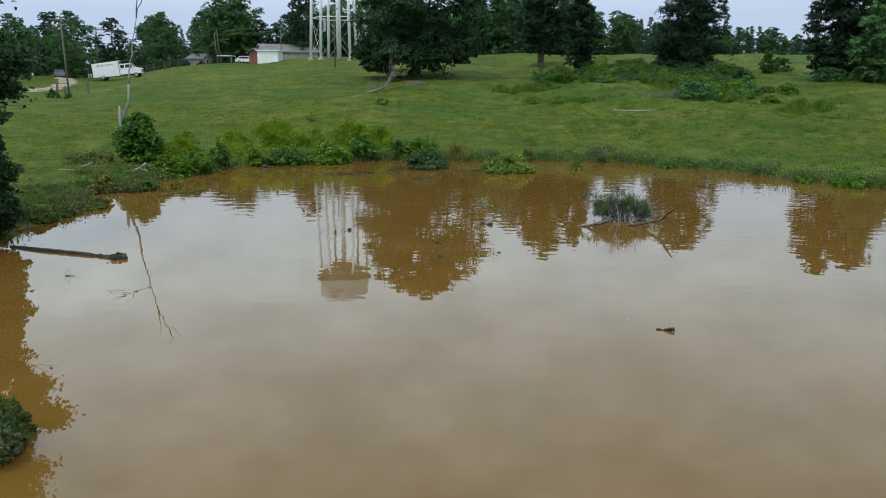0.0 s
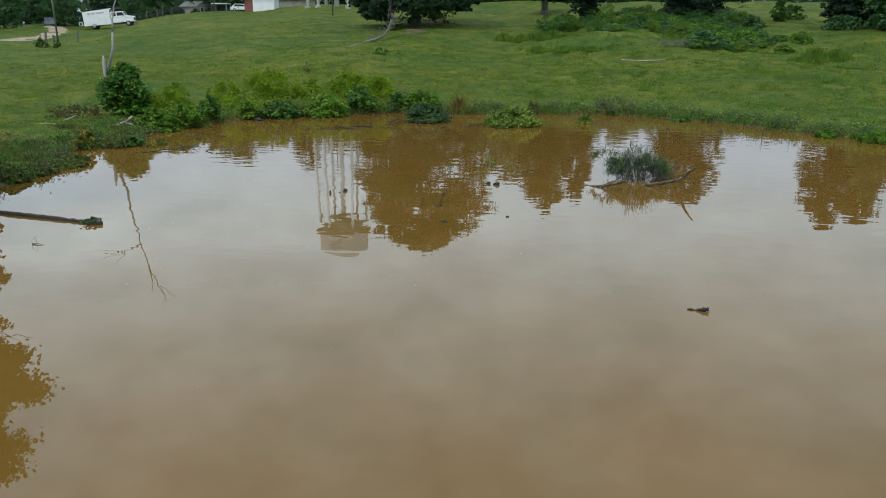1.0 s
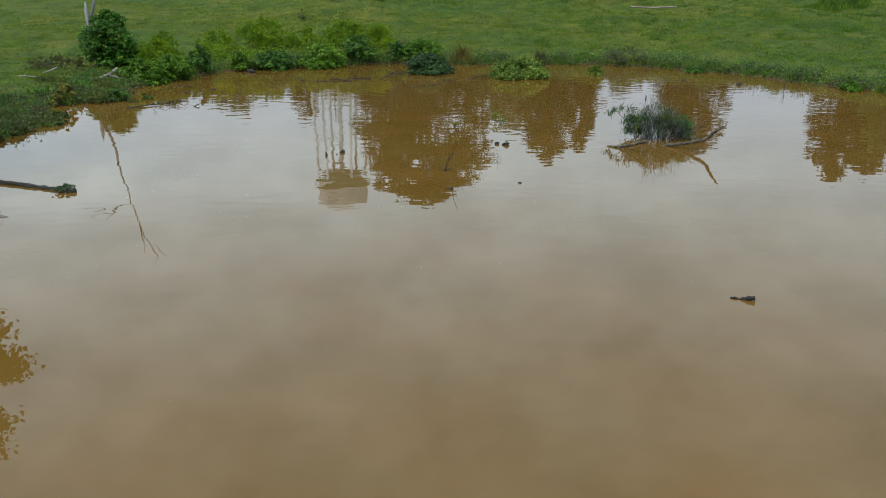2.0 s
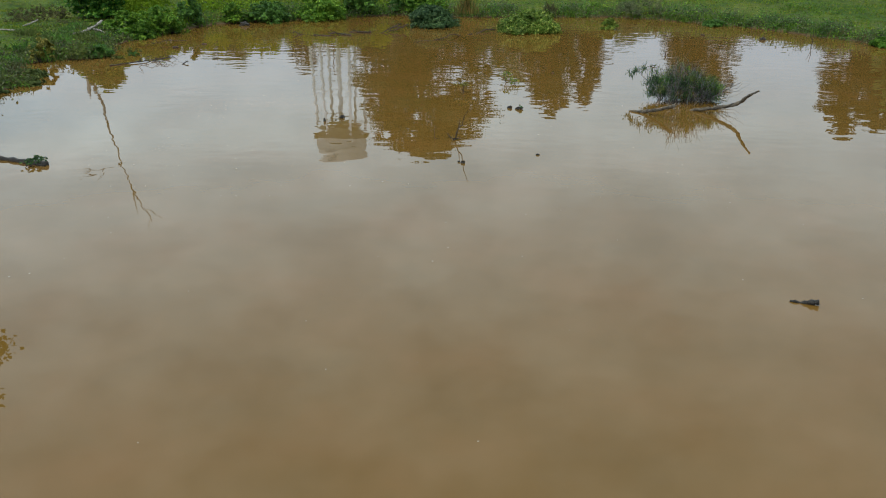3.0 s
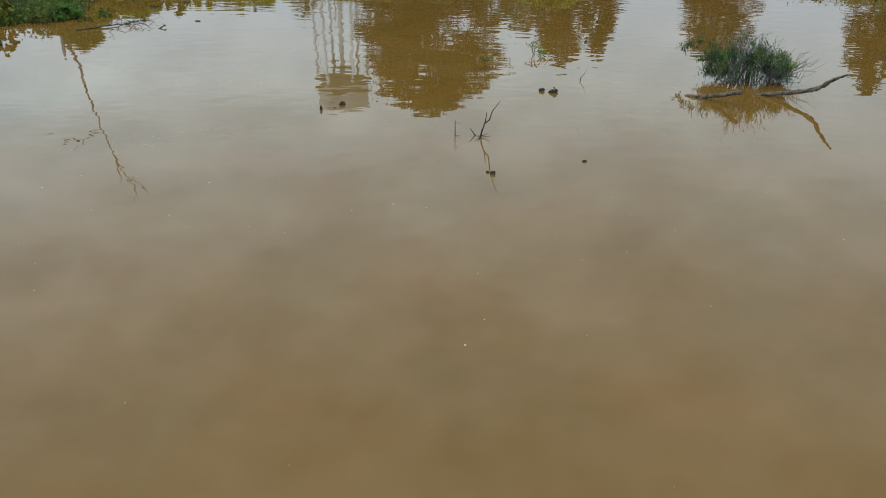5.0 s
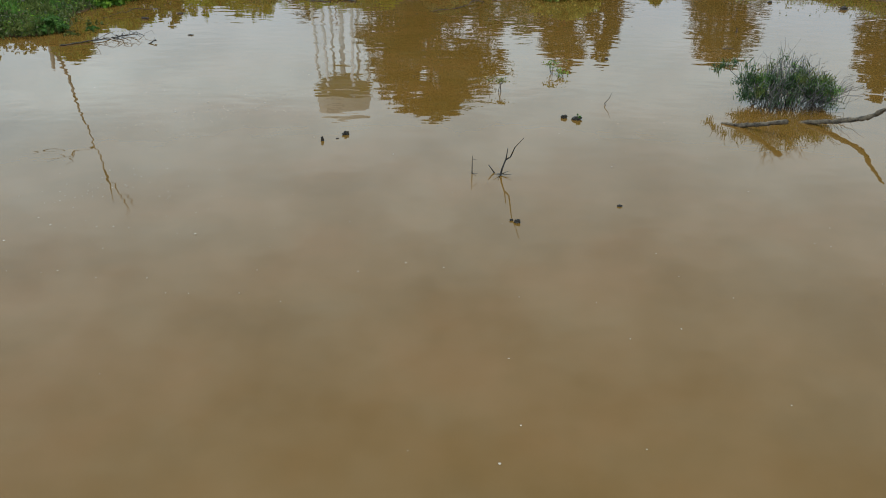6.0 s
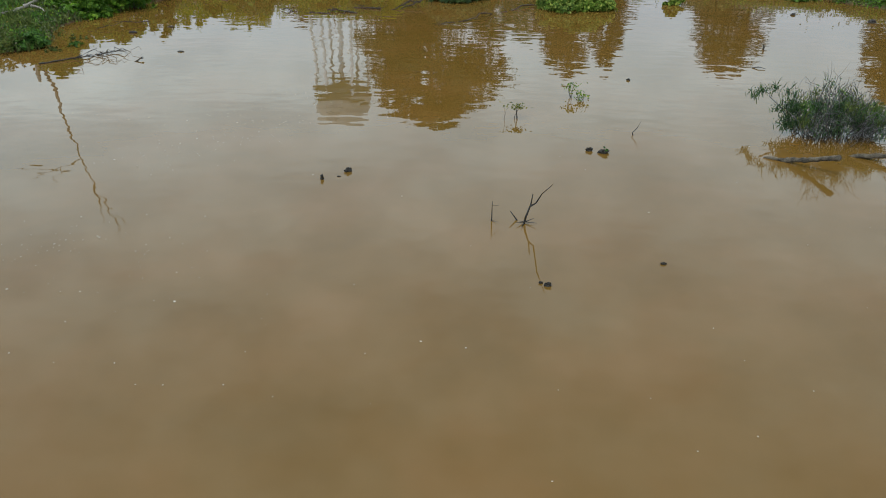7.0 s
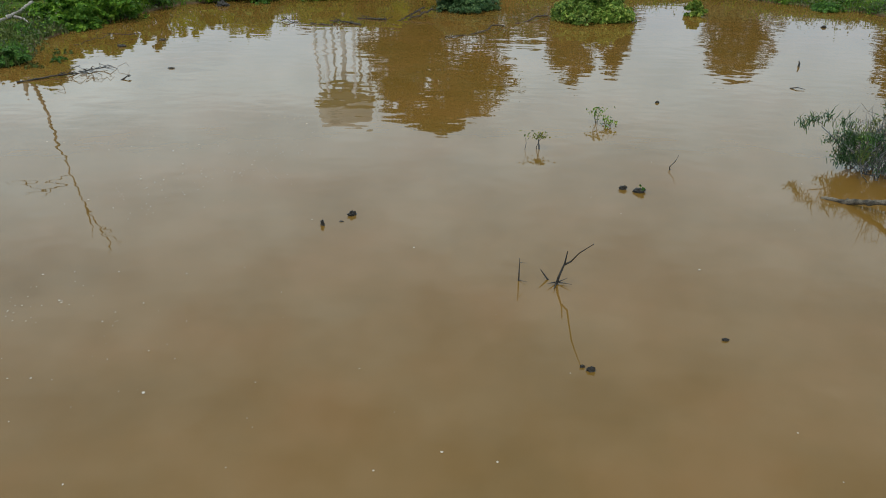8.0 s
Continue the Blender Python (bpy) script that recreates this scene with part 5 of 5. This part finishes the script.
log("plank", [(11.6, 65.0, float(land(11.6, 65)) + 0.22), (13.2, 64.3, float(land(13.2, 64.3)) + 0.2), (14.8, 63.6, float(land(14.8, 63.6)) + 0.2)], [0.055, 0.065, 0.05], BARK_PALE, "weathered pale pole lying in the grass", 13, 6, "pole")


def brushy_branch():
    """A drowned branch whose side twigs stand out over the water."""
    rng = np.random.RandomState(8)
    t = thing("drowned_branch", -12.48, 28.3, 0.02, "dark drowned branch with bare forked twigs", "branch")
    a, m, b = np.array((0.0, 0.0, 0.0)), np.array((0.55, 0.55, 0.02)), np.array((1.46, 1.6, 0.03))
    piece("limb", crooked(rng, a, m, 4, 0.012, 0.021, 0.019, 6), TWIG_DARK, t)
    piece("limb", crooked(rng, m, b, 6, 0.02, 0.019, 0.008, 6), TWIG_DARK, t)
    for k in range(15):
        u = rng.uniform(0.0, 0.95)
        p = m + (b - m) * u
        long = rng.uniform(0.35, 0.95)
        q = p + np.array((long * rng.uniform(0.5, 1.0), long * rng.uniform(-1.1, 0.6), rng.uniform(-0.02, 0.1)))
        piece("twig", crooked(rng, p, q, 6, 0.06, 0.009, 0.003, 4, 0.08), TWIG_DARK, t)


brushy_branch()

# ---- the bush in the pond ----


def water_bush():
    rng = np.random.RandomState(19)
    t = thing("water_bush", 5.5, 23.75, 0.0, "twiggy blue-green bush rising out of the pond", "bush")
    stems = []
    for k in range(120):
        u = rng.uniform(-0.8, 0.95)
        foot = np.array((u * 0.62 + rng.normal(0, 0.06), rng.normal(0, 0.22), -0.15))
        h = (0.42 + 0.62 * (1 - abs(u) ** 1.8)) * rng.uniform(0.55, 1.12)
        tip = np.array((u * 1.02 + rng.normal(0, 0.16), foot[1] * 1.6 + rng.normal(0, 0.16), h))
        stems.append(crooked(rng, foot, tip, 6, 0.05, rng.uniform(0.006, 0.012), 0.003, 4))
        for _ in range(3):
            v = rng.uniform(0.35, 0.95)
            m = foot * (1 - v) + tip * v
            stems.append(crooked(rng, m, m + np.array((rng.normal(0, 0.16), rng.normal(0, 0.16), rng.uniform(0.04, 0.26))), 4, 0.09, 0.005, 0.002, 4))
    arm = crooked(rng, (-0.6, 0.05, 0.1), (-1.2, 0.75, 0.74), 5, 0.03, 0.014, 0.006, 5, 0.1)
    stems.append(arm)
    for k in range(20):
        stems.append(crooked(rng, (0.75, rng.uniform(-0.3, 0.2), 0.05), (1.5 + rng.uniform(-0.5, 0.2), rng.uniform(-0.5, 0.3), rng.uniform(0.2, 0.8)), 4, 0.07, 0.008, 0.002, 4))
    for k in range(4):
        stems.append(crooked(rng, (-0.2, 0, 0.6), (rng.uniform(-0.35, 0.25), rng.uniform(-0.2, 0.2), rng.uniform(1.2, 1.42)), 4, 0.06, 0.007, 0.002, 4))
    piece("twig_mass", joined(stems[0::3] + stems[1::3]), TWIG, t, "bare grey twigs")
    piece("stem_mass", joined(stems[2::3]), TWIG_DARK, t, "dark wet stems")
    # a few upper clumps take yellower leaves: light put into the colour
    for leaf, n, low in ((LEAF_WATER, 60, 0.2), (LEAF_DARK, 12, 0.5), (LEAF_BANK, 12, 0.65)):
        p = []
        for _ in range(n):
            u = rng.uniform(-0.85, 0.98)
            top = (0.36 + 0.5 * (1 - abs(u) ** 2.6)) * rng.uniform(0.8, 1.12)
            c = np.array((u, rng.normal(0, 0.22), rng.uniform(low, 1.0) * top))
            p.append(c + rng.normal(0, 1, (rng.randint(36, 100), 3)) * np.array((0.09, 0.09, 0.075)) * rng.uniform(0.5, 1.2))
        if leaf is LEAF_WATER:
            for c in ((-1.12, 0.62, 0.72), (-0.95, 0.5, 0.8), (-0.74, 0.25, 0.78), (-1.27, 0.75, 0.62)):
                p.append(np.array(c) + rng.normal(0, 1, (60, 3)) * np.array((0.07, 0.07, 0.045)))
        p = np.concatenate(p)
        p[:, 2] = np.maximum(p[:, 2], 0.1)
        narrow = rng.uniform(0, 1, len(p)) < 0.45
        geo = leaf_cards(rng, p[~narrow], np.tile((0, -0.2, 0.8), ((~narrow).sum(), 1)), 0.062, 0.024)
        tall = blades(rng, p[narrow] - np.array((0, 0, 0.06)), 0.17, 0.013, 0.6)
        piece("foliage", (list(map(tuple, geo[0])) + list(map(tuple, tall[0])), [tuple(f) for f in geo[1]] + [tuple(f + len(geo[0])) for f in tall[1]]), leaf, t)


water_bush()

# ---- snags, twigs and sprouts in the pond ----


def snag(name, x, y, lines, label, mat=None):
    """A bare snag: each line is a list of points from its foot, with its thickness."""
    t = thing(name, x, y, 0.0, label, "twig")
    for pts, r in lines:
        piece("stick", tube(pts, [r * (1 - 0.7 * k / (len(pts) - 1)) for k in range(len(pts))], 6), mat or TWIG_DARK, t)
    return t


snag("snag", -0.52, 19.15, [([(0, 0, -0.1), (0.04, -0.03, 0.12), (0.1, -0.02, 0.3), (0.12, -0.05, 0.48)], 0.02), ([(0.1, -0.02, 0.28), (0.17, -0.05, 0.34), (0.22, -0.35, 0.6), (0.34, -0.6, 0.84)], 0.014),
                            ([(-0.08, 0.1, -0.06), (-0.08, 0.1, 0.0), (-0.18, 0.12, 0.13)], 0.02), ([(0.02, 0, 0.0), (-0.03, -0.2, 0.03)], 0.01), ([(0.03, 0, 0.02), (0.16, 0.05, 0.06)], 0.008),
                            ([(0.05, 0, 0.02), (0.2, -0.1, 0.05)], 0.008), ([(0.0, 0.0, 0.02), (-0.1, -0.1, 0.05)], 0.01)], "forked black snag standing in the pond")
snag("snag", -0.97, 19.2, [([(0, 0, -0.1), (0.0, 0.0, 0.15), (0.0, 0.02, 0.3)], 0.012), ([(0, 0, 0.0), (0.1, -0.08, 0.03)], 0.005), ([(0, 0, 0.25), (0.1, 0.1, 0.2)], 0.004)], "short thin black twig standing in the pond")
snag("snag", 1.78, 23.5, [([(0, 0, -0.1), (-0.04, 0, 0.05), (0.05, 0.02, 0.15), (0.09, 0, 0.27)], 0.013)], "small crooked twig standing in the pond")
snag("snag", -0.72, 24.4, [([(0, 0, -0.05), (0.03, 0, 0.12), (0.0, 0, 0.25)], 0.006)], "thin dry stem standing in the pond")
snag("snag", 6.75, 31.9, [([(0, 0, -0.1), (0.02, 0, 0.08), (0.0, 0.02, 0.15)], 0.035)], "short dark stub standing in the pond")
snag("snag", 13.0, 34.6, [([(0, 0, -0.1), (0.05, 0, 0.3), (0.0, 0, 0.6)], 0.015), ([(0.03, 0, 0.2), (-0.1, 0, 0.5)], 0.01)], "thin dry twig standing near the bank")
snag("snag", -9.16, 14.62, [([(0, 0, 0.01), (0.12, 0.0, 0.02), (0.26, -0.03, 0.01)], 0.014), ([(0.02, 0, 0.0), (-0.01, -0.02, 0.07), (0.07, 0, 0.17)], 0.005), ([(0.07, 0, 0.17), (0.1, 0, 0.08), (0.1, 0, 0.0)], 0.004)], "thin dark stick lying on the pond")
snag("snag", -10.2, 28.8, [([(0, 0, -0.02), (0.08, 0.1, 0.04), (0.14, 0.2, 0.09)], 0.026), ([(0.12, 0.16, 0.06), (0.17, 0.2, 0.06)], 0.024)], "short dark stick leaning out of the pond")


def sprout(x, y, height, seed, label="small yellow-green sprout standing in the pond"):
    rng = np.random.RandomState(seed)
    t = thing("sprout", x, y, 0.0, label, "sprout", "sprouts in the pond")
    piece("stems", joined([crooked(rng, (0, 0, -0.1), (rng.normal(0, 0.06), 0, height), 3, 0.05, 0.008, 0.003, 4) for _ in range(3)]), TWIG_DARK, t)
    p = np.array((0, 0, height * 0.9)) + rng.normal(0, 1, (64, 3)) * np.array((0.13 if seed == 1 else 0.085, 0.09, 0.03 if seed == 1 else 0.055))
    piece("foliage", leaf_cards(rng, p, np.tile((0, 0, 0.8), (64, 1)), 0.075, 0.034), LEAF_YELLOW if seed == 1 else LEAF_PALE, t)


sprout(-0.48, 24.45, 0.27, 1)
sprout(0.8, 26.2, 0.26, 2)
sprout(1.0, 26.0, 0.1, 3, "low dark sprout standing in the pond")


def stump(name, x, y, size, flat, label, seed, tilt=0.0, turn=0.0, category="driftwood"):
    """A knobbly lump of wet wood awash in the pond."""
    rng = np.random.RandomState(seed)
    bm = bmesh.new()
    bmesh.ops.create_icosphere(bm, subdivisions=3, radius=1)
    for v in bm.verts:
        q = v.co * 2.2
        k = 1 + 0.55 * noise.noise(q + Vector((seed * 3.1, 0, 0))) + 0.3 * noise.noise(q * 3)
        v.co = Vector((v.co.x * size * k, v.co.y * size * 0.6 * k, v.co.z * size * flat * k))
    me = bpy.data.meshes.new(name)
    bm.to_mesh(me)
    bm.free()
    me.materials.append(BARK_WET)
    ob = new(name, me)
    ob.matrix_basis = pose(x, y, size * flat * 0.2, 0, tilt, turn)
    return tagged(ob, label, category)


log("driftwood", [(4.1, 11.1, 0.005), (4.15, 11.08, 0.015), (4.21, 11.06, 0.0), (4.32, 11.03, 0.025), (4.42, 11.0, 0.045)], [0.012, 0.018, 0.014, 0.033, 0.036], BARK_WET, "small dark waterlogged stick floating in the pond", 21, 8, "driftwood")
stump("stump", -3.38, 21.1, 0.062, 0.9, "small dark stump top awash in the pond", 3, 30, 40)
stump("stump", -3.5, 20.85, 0.03, 0.4, "small dark wood chip awash in the pond", 4)
stump("stump", -3.75, 20.7, 0.03, 2.4, "small upright dark stub awash in the pond", 5)
stump("stump", 1.05, 22.4, 0.09, 0.7, "dark mossy clod awash in the pond", 6)
stump("stump", 0.8, 22.5, 0.06, 0.9, "dark mossy clod awash in the pond", 7)
stump("stump", 1.27, 17.95, 0.038, 0.6, "small dark clod floating in the pond", 8)
stump("stump", -0.28, 17.25, 0.042, 1.0, "small dark knot of wood floating in the pond", 9)
stump("stump", -0.36, 17.31, 0.025, 1.0, "small dark knot of wood floating in the pond", 10)
stump("stump", 2.34, 27.9, 0.045, 0.8, "small dark clod floating in the pond", 11)
stump("stump", 11.75, 36.6, 0.13, 0.7, "dark clod awash near the bank", 12)
stump("stump", -9.45, 30.1, 0.085, 0.28, "flat dark wood chip floating in the pond", 13)
stump("stump", -11.2, 40.0, 0.22, 0.6, "grey stone at the water's edge", 14, category="stone")
stump("stump", -11.0, 33.6, 0.1, 0.4, "dark wood chip floating near the bank", 15)
stump("stump", -11.8, 32.6, 0.12, 0.4, "dark wood chip floating near the bank", 16)
stump("stump", 9.6, 37.9, 0.08, 0.7, "small dark clod awash near the bank", 17)
snag("snag", 5.75, 29.5, [([(0, 0, 0.0), (0.15, -0.05, 0.04), (0.3, -0.15, 0.02)], 0.018)], "short dark twig floating in the pond")
bush("weed_clump", 1.05, 22.4, 0.1, 0.09, LEAF_DARK, "tiny green sprout on a mossy clod", 193, "leaf", 0.03, 6, 6, z=0.05, category="weeds")

# ---- grass, weeds and flecks ----


def scatter(rng, n, x0, x1, y0, y1, keep):
    x, y = rng.uniform(x0, x1, n), rng.uniform(y0, y1, n)
    d = from_shore(x, y)
    k = keep(x, y, d)
    return x[k], y[k], land(x[k], y[k])


def stuff(name, geo, mat, label, category):
    ob = piece(name, geo, mat)
    return tagged(ob, label, category, kind="stuff")


rng = np.random.RandomState(50)
x, y, z = scatter(rng, 100000, -34, 30, 20, 62, lambda x, y, d: (d > 0.25) & (np.abs(x) < 8 + 0.62 * y))
stuff("grass", blades(rng, np.stack([x, y, z - 0.02], 1), 0.07, 0.035, 2.0), BLADE, "short green pasture grass", "grass")
x, y, z = scatter(rng, 24000, -60, 58, 62, 112, lambda x, y, d: np.abs(x) < 4 + 0.62 * y)
stuff("grass", blades(rng, np.stack([x, y, z - 0.02], 1), 0.08, 0.06, 2.0), BLADE, "short green pasture grass on the slope", "grass")


def tufts(n, x0, x1, y0, y1, keep, leaf, each, spread, height, width, seed, label):
    """Grass in tufts of upright and leaning blades."""
    r = np.random.RandomState(seed)
    x, y, z = scatter(r, n, x0, x1, y0, y1, keep)
    k = np.repeat(np.arange(len(x)), each)
    s = r.uniform(0.5, 1.5, len(x))[k]
    roots = np.stack([x[k] + r.normal(0, spread, len(k)) * s, y[k] + r.normal(0, spread, len(k)) * s, z[k] - 0.02], axis=1)
    stuff("grass", blades(r, roots, height * s, width, 0.55), leaf, label, "grass")


INVIEW = lambda x, y: np.abs(x - 0.8) < 3 + 0.57 * (y + 3.5)
tufts(5200, -34, 36, 24, 62, lambda x, y, d: (d > 0.5) & INVIEW(x, y) & (wavy(x, y, 5.0, 81) + 0.5 * wavy(x, y, 1.6, 82) > 0.1), BLADE, 24, 0.24, 0.11, 0.026, 83, "tussocks of short pasture grass")
tufts(3600, -50, 60, 55, 108, lambda x, y, d: INVIEW(x, y) & (wavy(x, y, 8.0, 84) + 0.5 * wavy(x, y, 2.5, 85) > 0.2), BLADE, 20, 0.42, 0.13, 0.045, 86, "tussocks of pasture grass on the slope")
tufts(1500, 2, 40, 34, 75, lambda x, y, d: (d > 0.3) & INVIEW(x, y) & (wavy(x, y, 5.5, 87) + 0.4 * wavy(x, y, 1.9, 88) > 0.55), LEAF_WEED, 20, 0.16, 0.24, 0.03, 89, "rank green grass in rough patches of pasture")


tufts(20000, -34, 42, 26, 76, lambda x, y, d: (d > 0.4) & INVIEW(x, y) & (wavy(x, y, 5.0, 91) + 0.9 * wavy(x, y, 1.2, 92) > 0.5), LEAF_WEED, 9, 0.13, 0.085, 0.045, 93, "dark green clover and weeds in the pasture")


tufts(9000, -22, -12, 18, 36, lambda x, y, d: (d > 0.05) & (d < 3.0 + wavy(x, y, 4.0, 107)) & (wavy(x, y, 1.6, 105) > 0.25), LEAF_BANK, 14, 0.13, 0.16, 0.04, 106, "olive rank weeds on the low bank")
tufts(5000, -22, -12, 18, 36, lambda x, y, d: (d > -0.05) & (d < 2.6) & (wavy(x, y, 1.3, 108) > 0.5), LEAF_DARK, 14, 0.12, 0.2, 0.05, 109, "dark weeds on the low bank")
SHOREWARD = lambda x, y, d: (d > -0.12) & (d < 0.42) & INVIEW(x, y)
tufts(42000, -20, 26, 18, 48, lambda x, y, d: SHOREWARD(x, y, d) & ((x > -11.5) | (y > 36)) & (wavy(x, y, 2.1, 97) > 0.1), LEAF_WEED, 9, 0.1, 0.3, 0.035, 98, "rank green grass hanging over the bank's edge")
tufts(30000, -20, 26, 18, 48, lambda x, y, d: SHOREWARD(x, y, d) & (wavy(x, y, 1.7, 101) > 0.35), LEAF_BROWN, 9, 0.11, 0.26, 0.03, 102, "brownish dry grass along the bank's edge")
tufts(9000, -20, 26, 18, 48, lambda x, y, d: SHOREWARD(x, y, d) & ((x > -11.5) | (y > 36)) & (wavy(x, y, 1.5, 103) > 0.45), LEAF_BRIGHT, 9, 0.1, 0.34, 0.04, 104, "bright leafy tufts along the bank's edge")


def weedy(n, x0, x1, y0, y1, keep, leaf, each, spread, rise, size, seed, label):
    r = np.random.RandomState(seed)
    x, y, z = scatter(r, n, x0, x1, y0, y1, keep)
    k = np.repeat(np.arange(len(x)), each)
    s = r.uniform(0.5, 1.4, len(x))[k]
    p = np.stack([x[k] + r.normal(0, spread, len(k)) * s, y[k] + r.normal(0, spread, len(k)) * s, z[k] + np.abs(r.normal(0, rise, len(k))) * s + 0.02], axis=1)
    stuff("weeds", leaf_cards(r, p, np.tile((0, -0.3, 0.9), (len(p), 1)), size * 1.5, size), leaf, label, "weeds")


BANKSIDE = lambda x, y, d: (d > -0.15) & (d < 0.8 - 0.5 * wavy(x, y, 3.1, 21)) & ((x > -11.5) | (np.sin(x * 37.1 + y * 91.7) > 0.75))
weedy(30000, -22, 24, 20, 49, lambda x, y, d: BANKSIDE(x, y, d) & ((x > -11.5) | (y > 34)), LEAF_DARK, 9, 0.15, 0.2, 0.065, 61, "dark green weeds fringing the pond")
weedy(20000, -22, 24, 20, 49, BANKSIDE, LEAF_BRIGHT, 8, 0.15, 0.13, 0.065, 62, "bright green weeds fringing the pond")
weedy(70000, -22, 24, 20, 49, BANKSIDE, LEAF_GREY, 9, 0.2, 0.16, 0.055, 63, "grey-green dry weeds fringing the pond")
PATCHY = lambda x, y, d: (d > 0.8) & (wavy(x, y, 6.0, 31) + 0.6 * wavy(x, y, 2.2, 32) > 0.35) & (np.abs(x) < 6 + 0.62 * y)
weedy(9000, -36, 36, 22, 75, PATCHY, BLADE, 14, 0.15, 0.045, 0.05, 64, "low grass tussocks in the pasture")
weedy(420, -34, 34, 24, 75, lambda x, y, d: d > 0.8, LEAF_WEED, 22, 0.3, 0.05, 0.06, 71, "scattered broad-leaved weeds in the pasture")
weedy(300, -40, 45, 60, 110, lambda x, y, d: d > 0.8, LEAF_WEED, 16, 0.5, 0.06, 0.09, 65, "scattered broad-leaved weeds on the slope")
weedy(2400, 4, 36, 30, 80, lambda x, y, d: (d > 0.3) & (wavy(x, y, 4.5, 33) + 0.5 * wavy(x, y, 1.7, 34) > 0.55), LEAF_WEED, 44, 0.26, 0.1, 0.065, 72, "leafy green weeds in rough patches of pasture")
weedy(900, -20, -13.2, 20, 33, lambda x, y, d: (d > -0.15) & (d < 2.6) & (wavy(x, y, 2.0, 42) > 0.0), LEAF_BANK, 16, 0.16, 0.09, 0.06, 66, "rank olive weeds on the bank")
weedy(900, -22, -13.2, 22, 40, lambda x, y, d: (d > 0.1) & (d < 5) & (wavy(x, y, 2.6, 41) > 0.45), LEAF_BROWN, 14, 0.2, 0.06, 0.055, 67, "brownish dry weeds on the bank")
weedy(2600, -17, -2, 36, 50, lambda x, y, d: (d > 0.15) & (d < 2.6) & (wavy(x, y, 2.4, 51) > -0.3), LEAF_FEATHER, 18, 0.2, 0.26, 0.06, 73, "yellow-green weeds between the bank bushes")
weedy(1500, -17, -2, 36, 50, lambda x, y, d: (d > 0.0) & (d < 1.2) & (wavy(x, y, 1.8, 52) > 0.0), LEAF_BRIGHT, 18, 0.16, 0.2, 0.065, 74, "leafy green weeds between the bank bushes")
r = np.random.RandomState(70)
rafts = [(-5.4, 23.9, 0.5, 30), (-6.6, 22.2, 0.45, 22), (-5.0, 25.8, 0.5, 14), (-6.6, 18.4, 0.9, 14), (-7.6, 24.0, 0.6, 12), (-1.0, 19.0, 3.5, 26), (3.0, 21.0, 4.0, 16), (-6.7, 18.0, 0.45, 36), (-6.0, 17.0, 0.6, 20), (-7.2, 21.7, 0.4, 16), (-5.6, 22.7, 0.4, 34), (-6.6, 21.0, 0.4, 14), (-4.6, 15.5, 1.2, 16), (2.0, 15.5, 2.6, 24), (-2.0, 11.5, 2.4, 26)]
fx = np.concatenate([r.normal(a, c * 1.5, k) for a, b, c, k in rafts])
fy = np.concatenate([r.normal(b, c * 0.6, k) for a, b, c, k in rafts])
n = len(fx)
fv, ff = [], []
for k in range(n):
    s = r.uniform(0.004, 0.011) * r.choice((1, 1, 1, 1, 1.7))
    ff.append(tuple(range(len(fv), len(fv) + 5)))
    fv.extend([(fx[k] + s * r.uniform(0.6, 1.4) * math.cos(a * 1.2566), fy[k] + s * r.uniform(0.6, 1.4) * math.sin(a * 1.2566), 0.004) for a in range(5)])
stuff("foam", (fv, ff), FOAM, "pale foam flecks drifting on the pond", "foam")
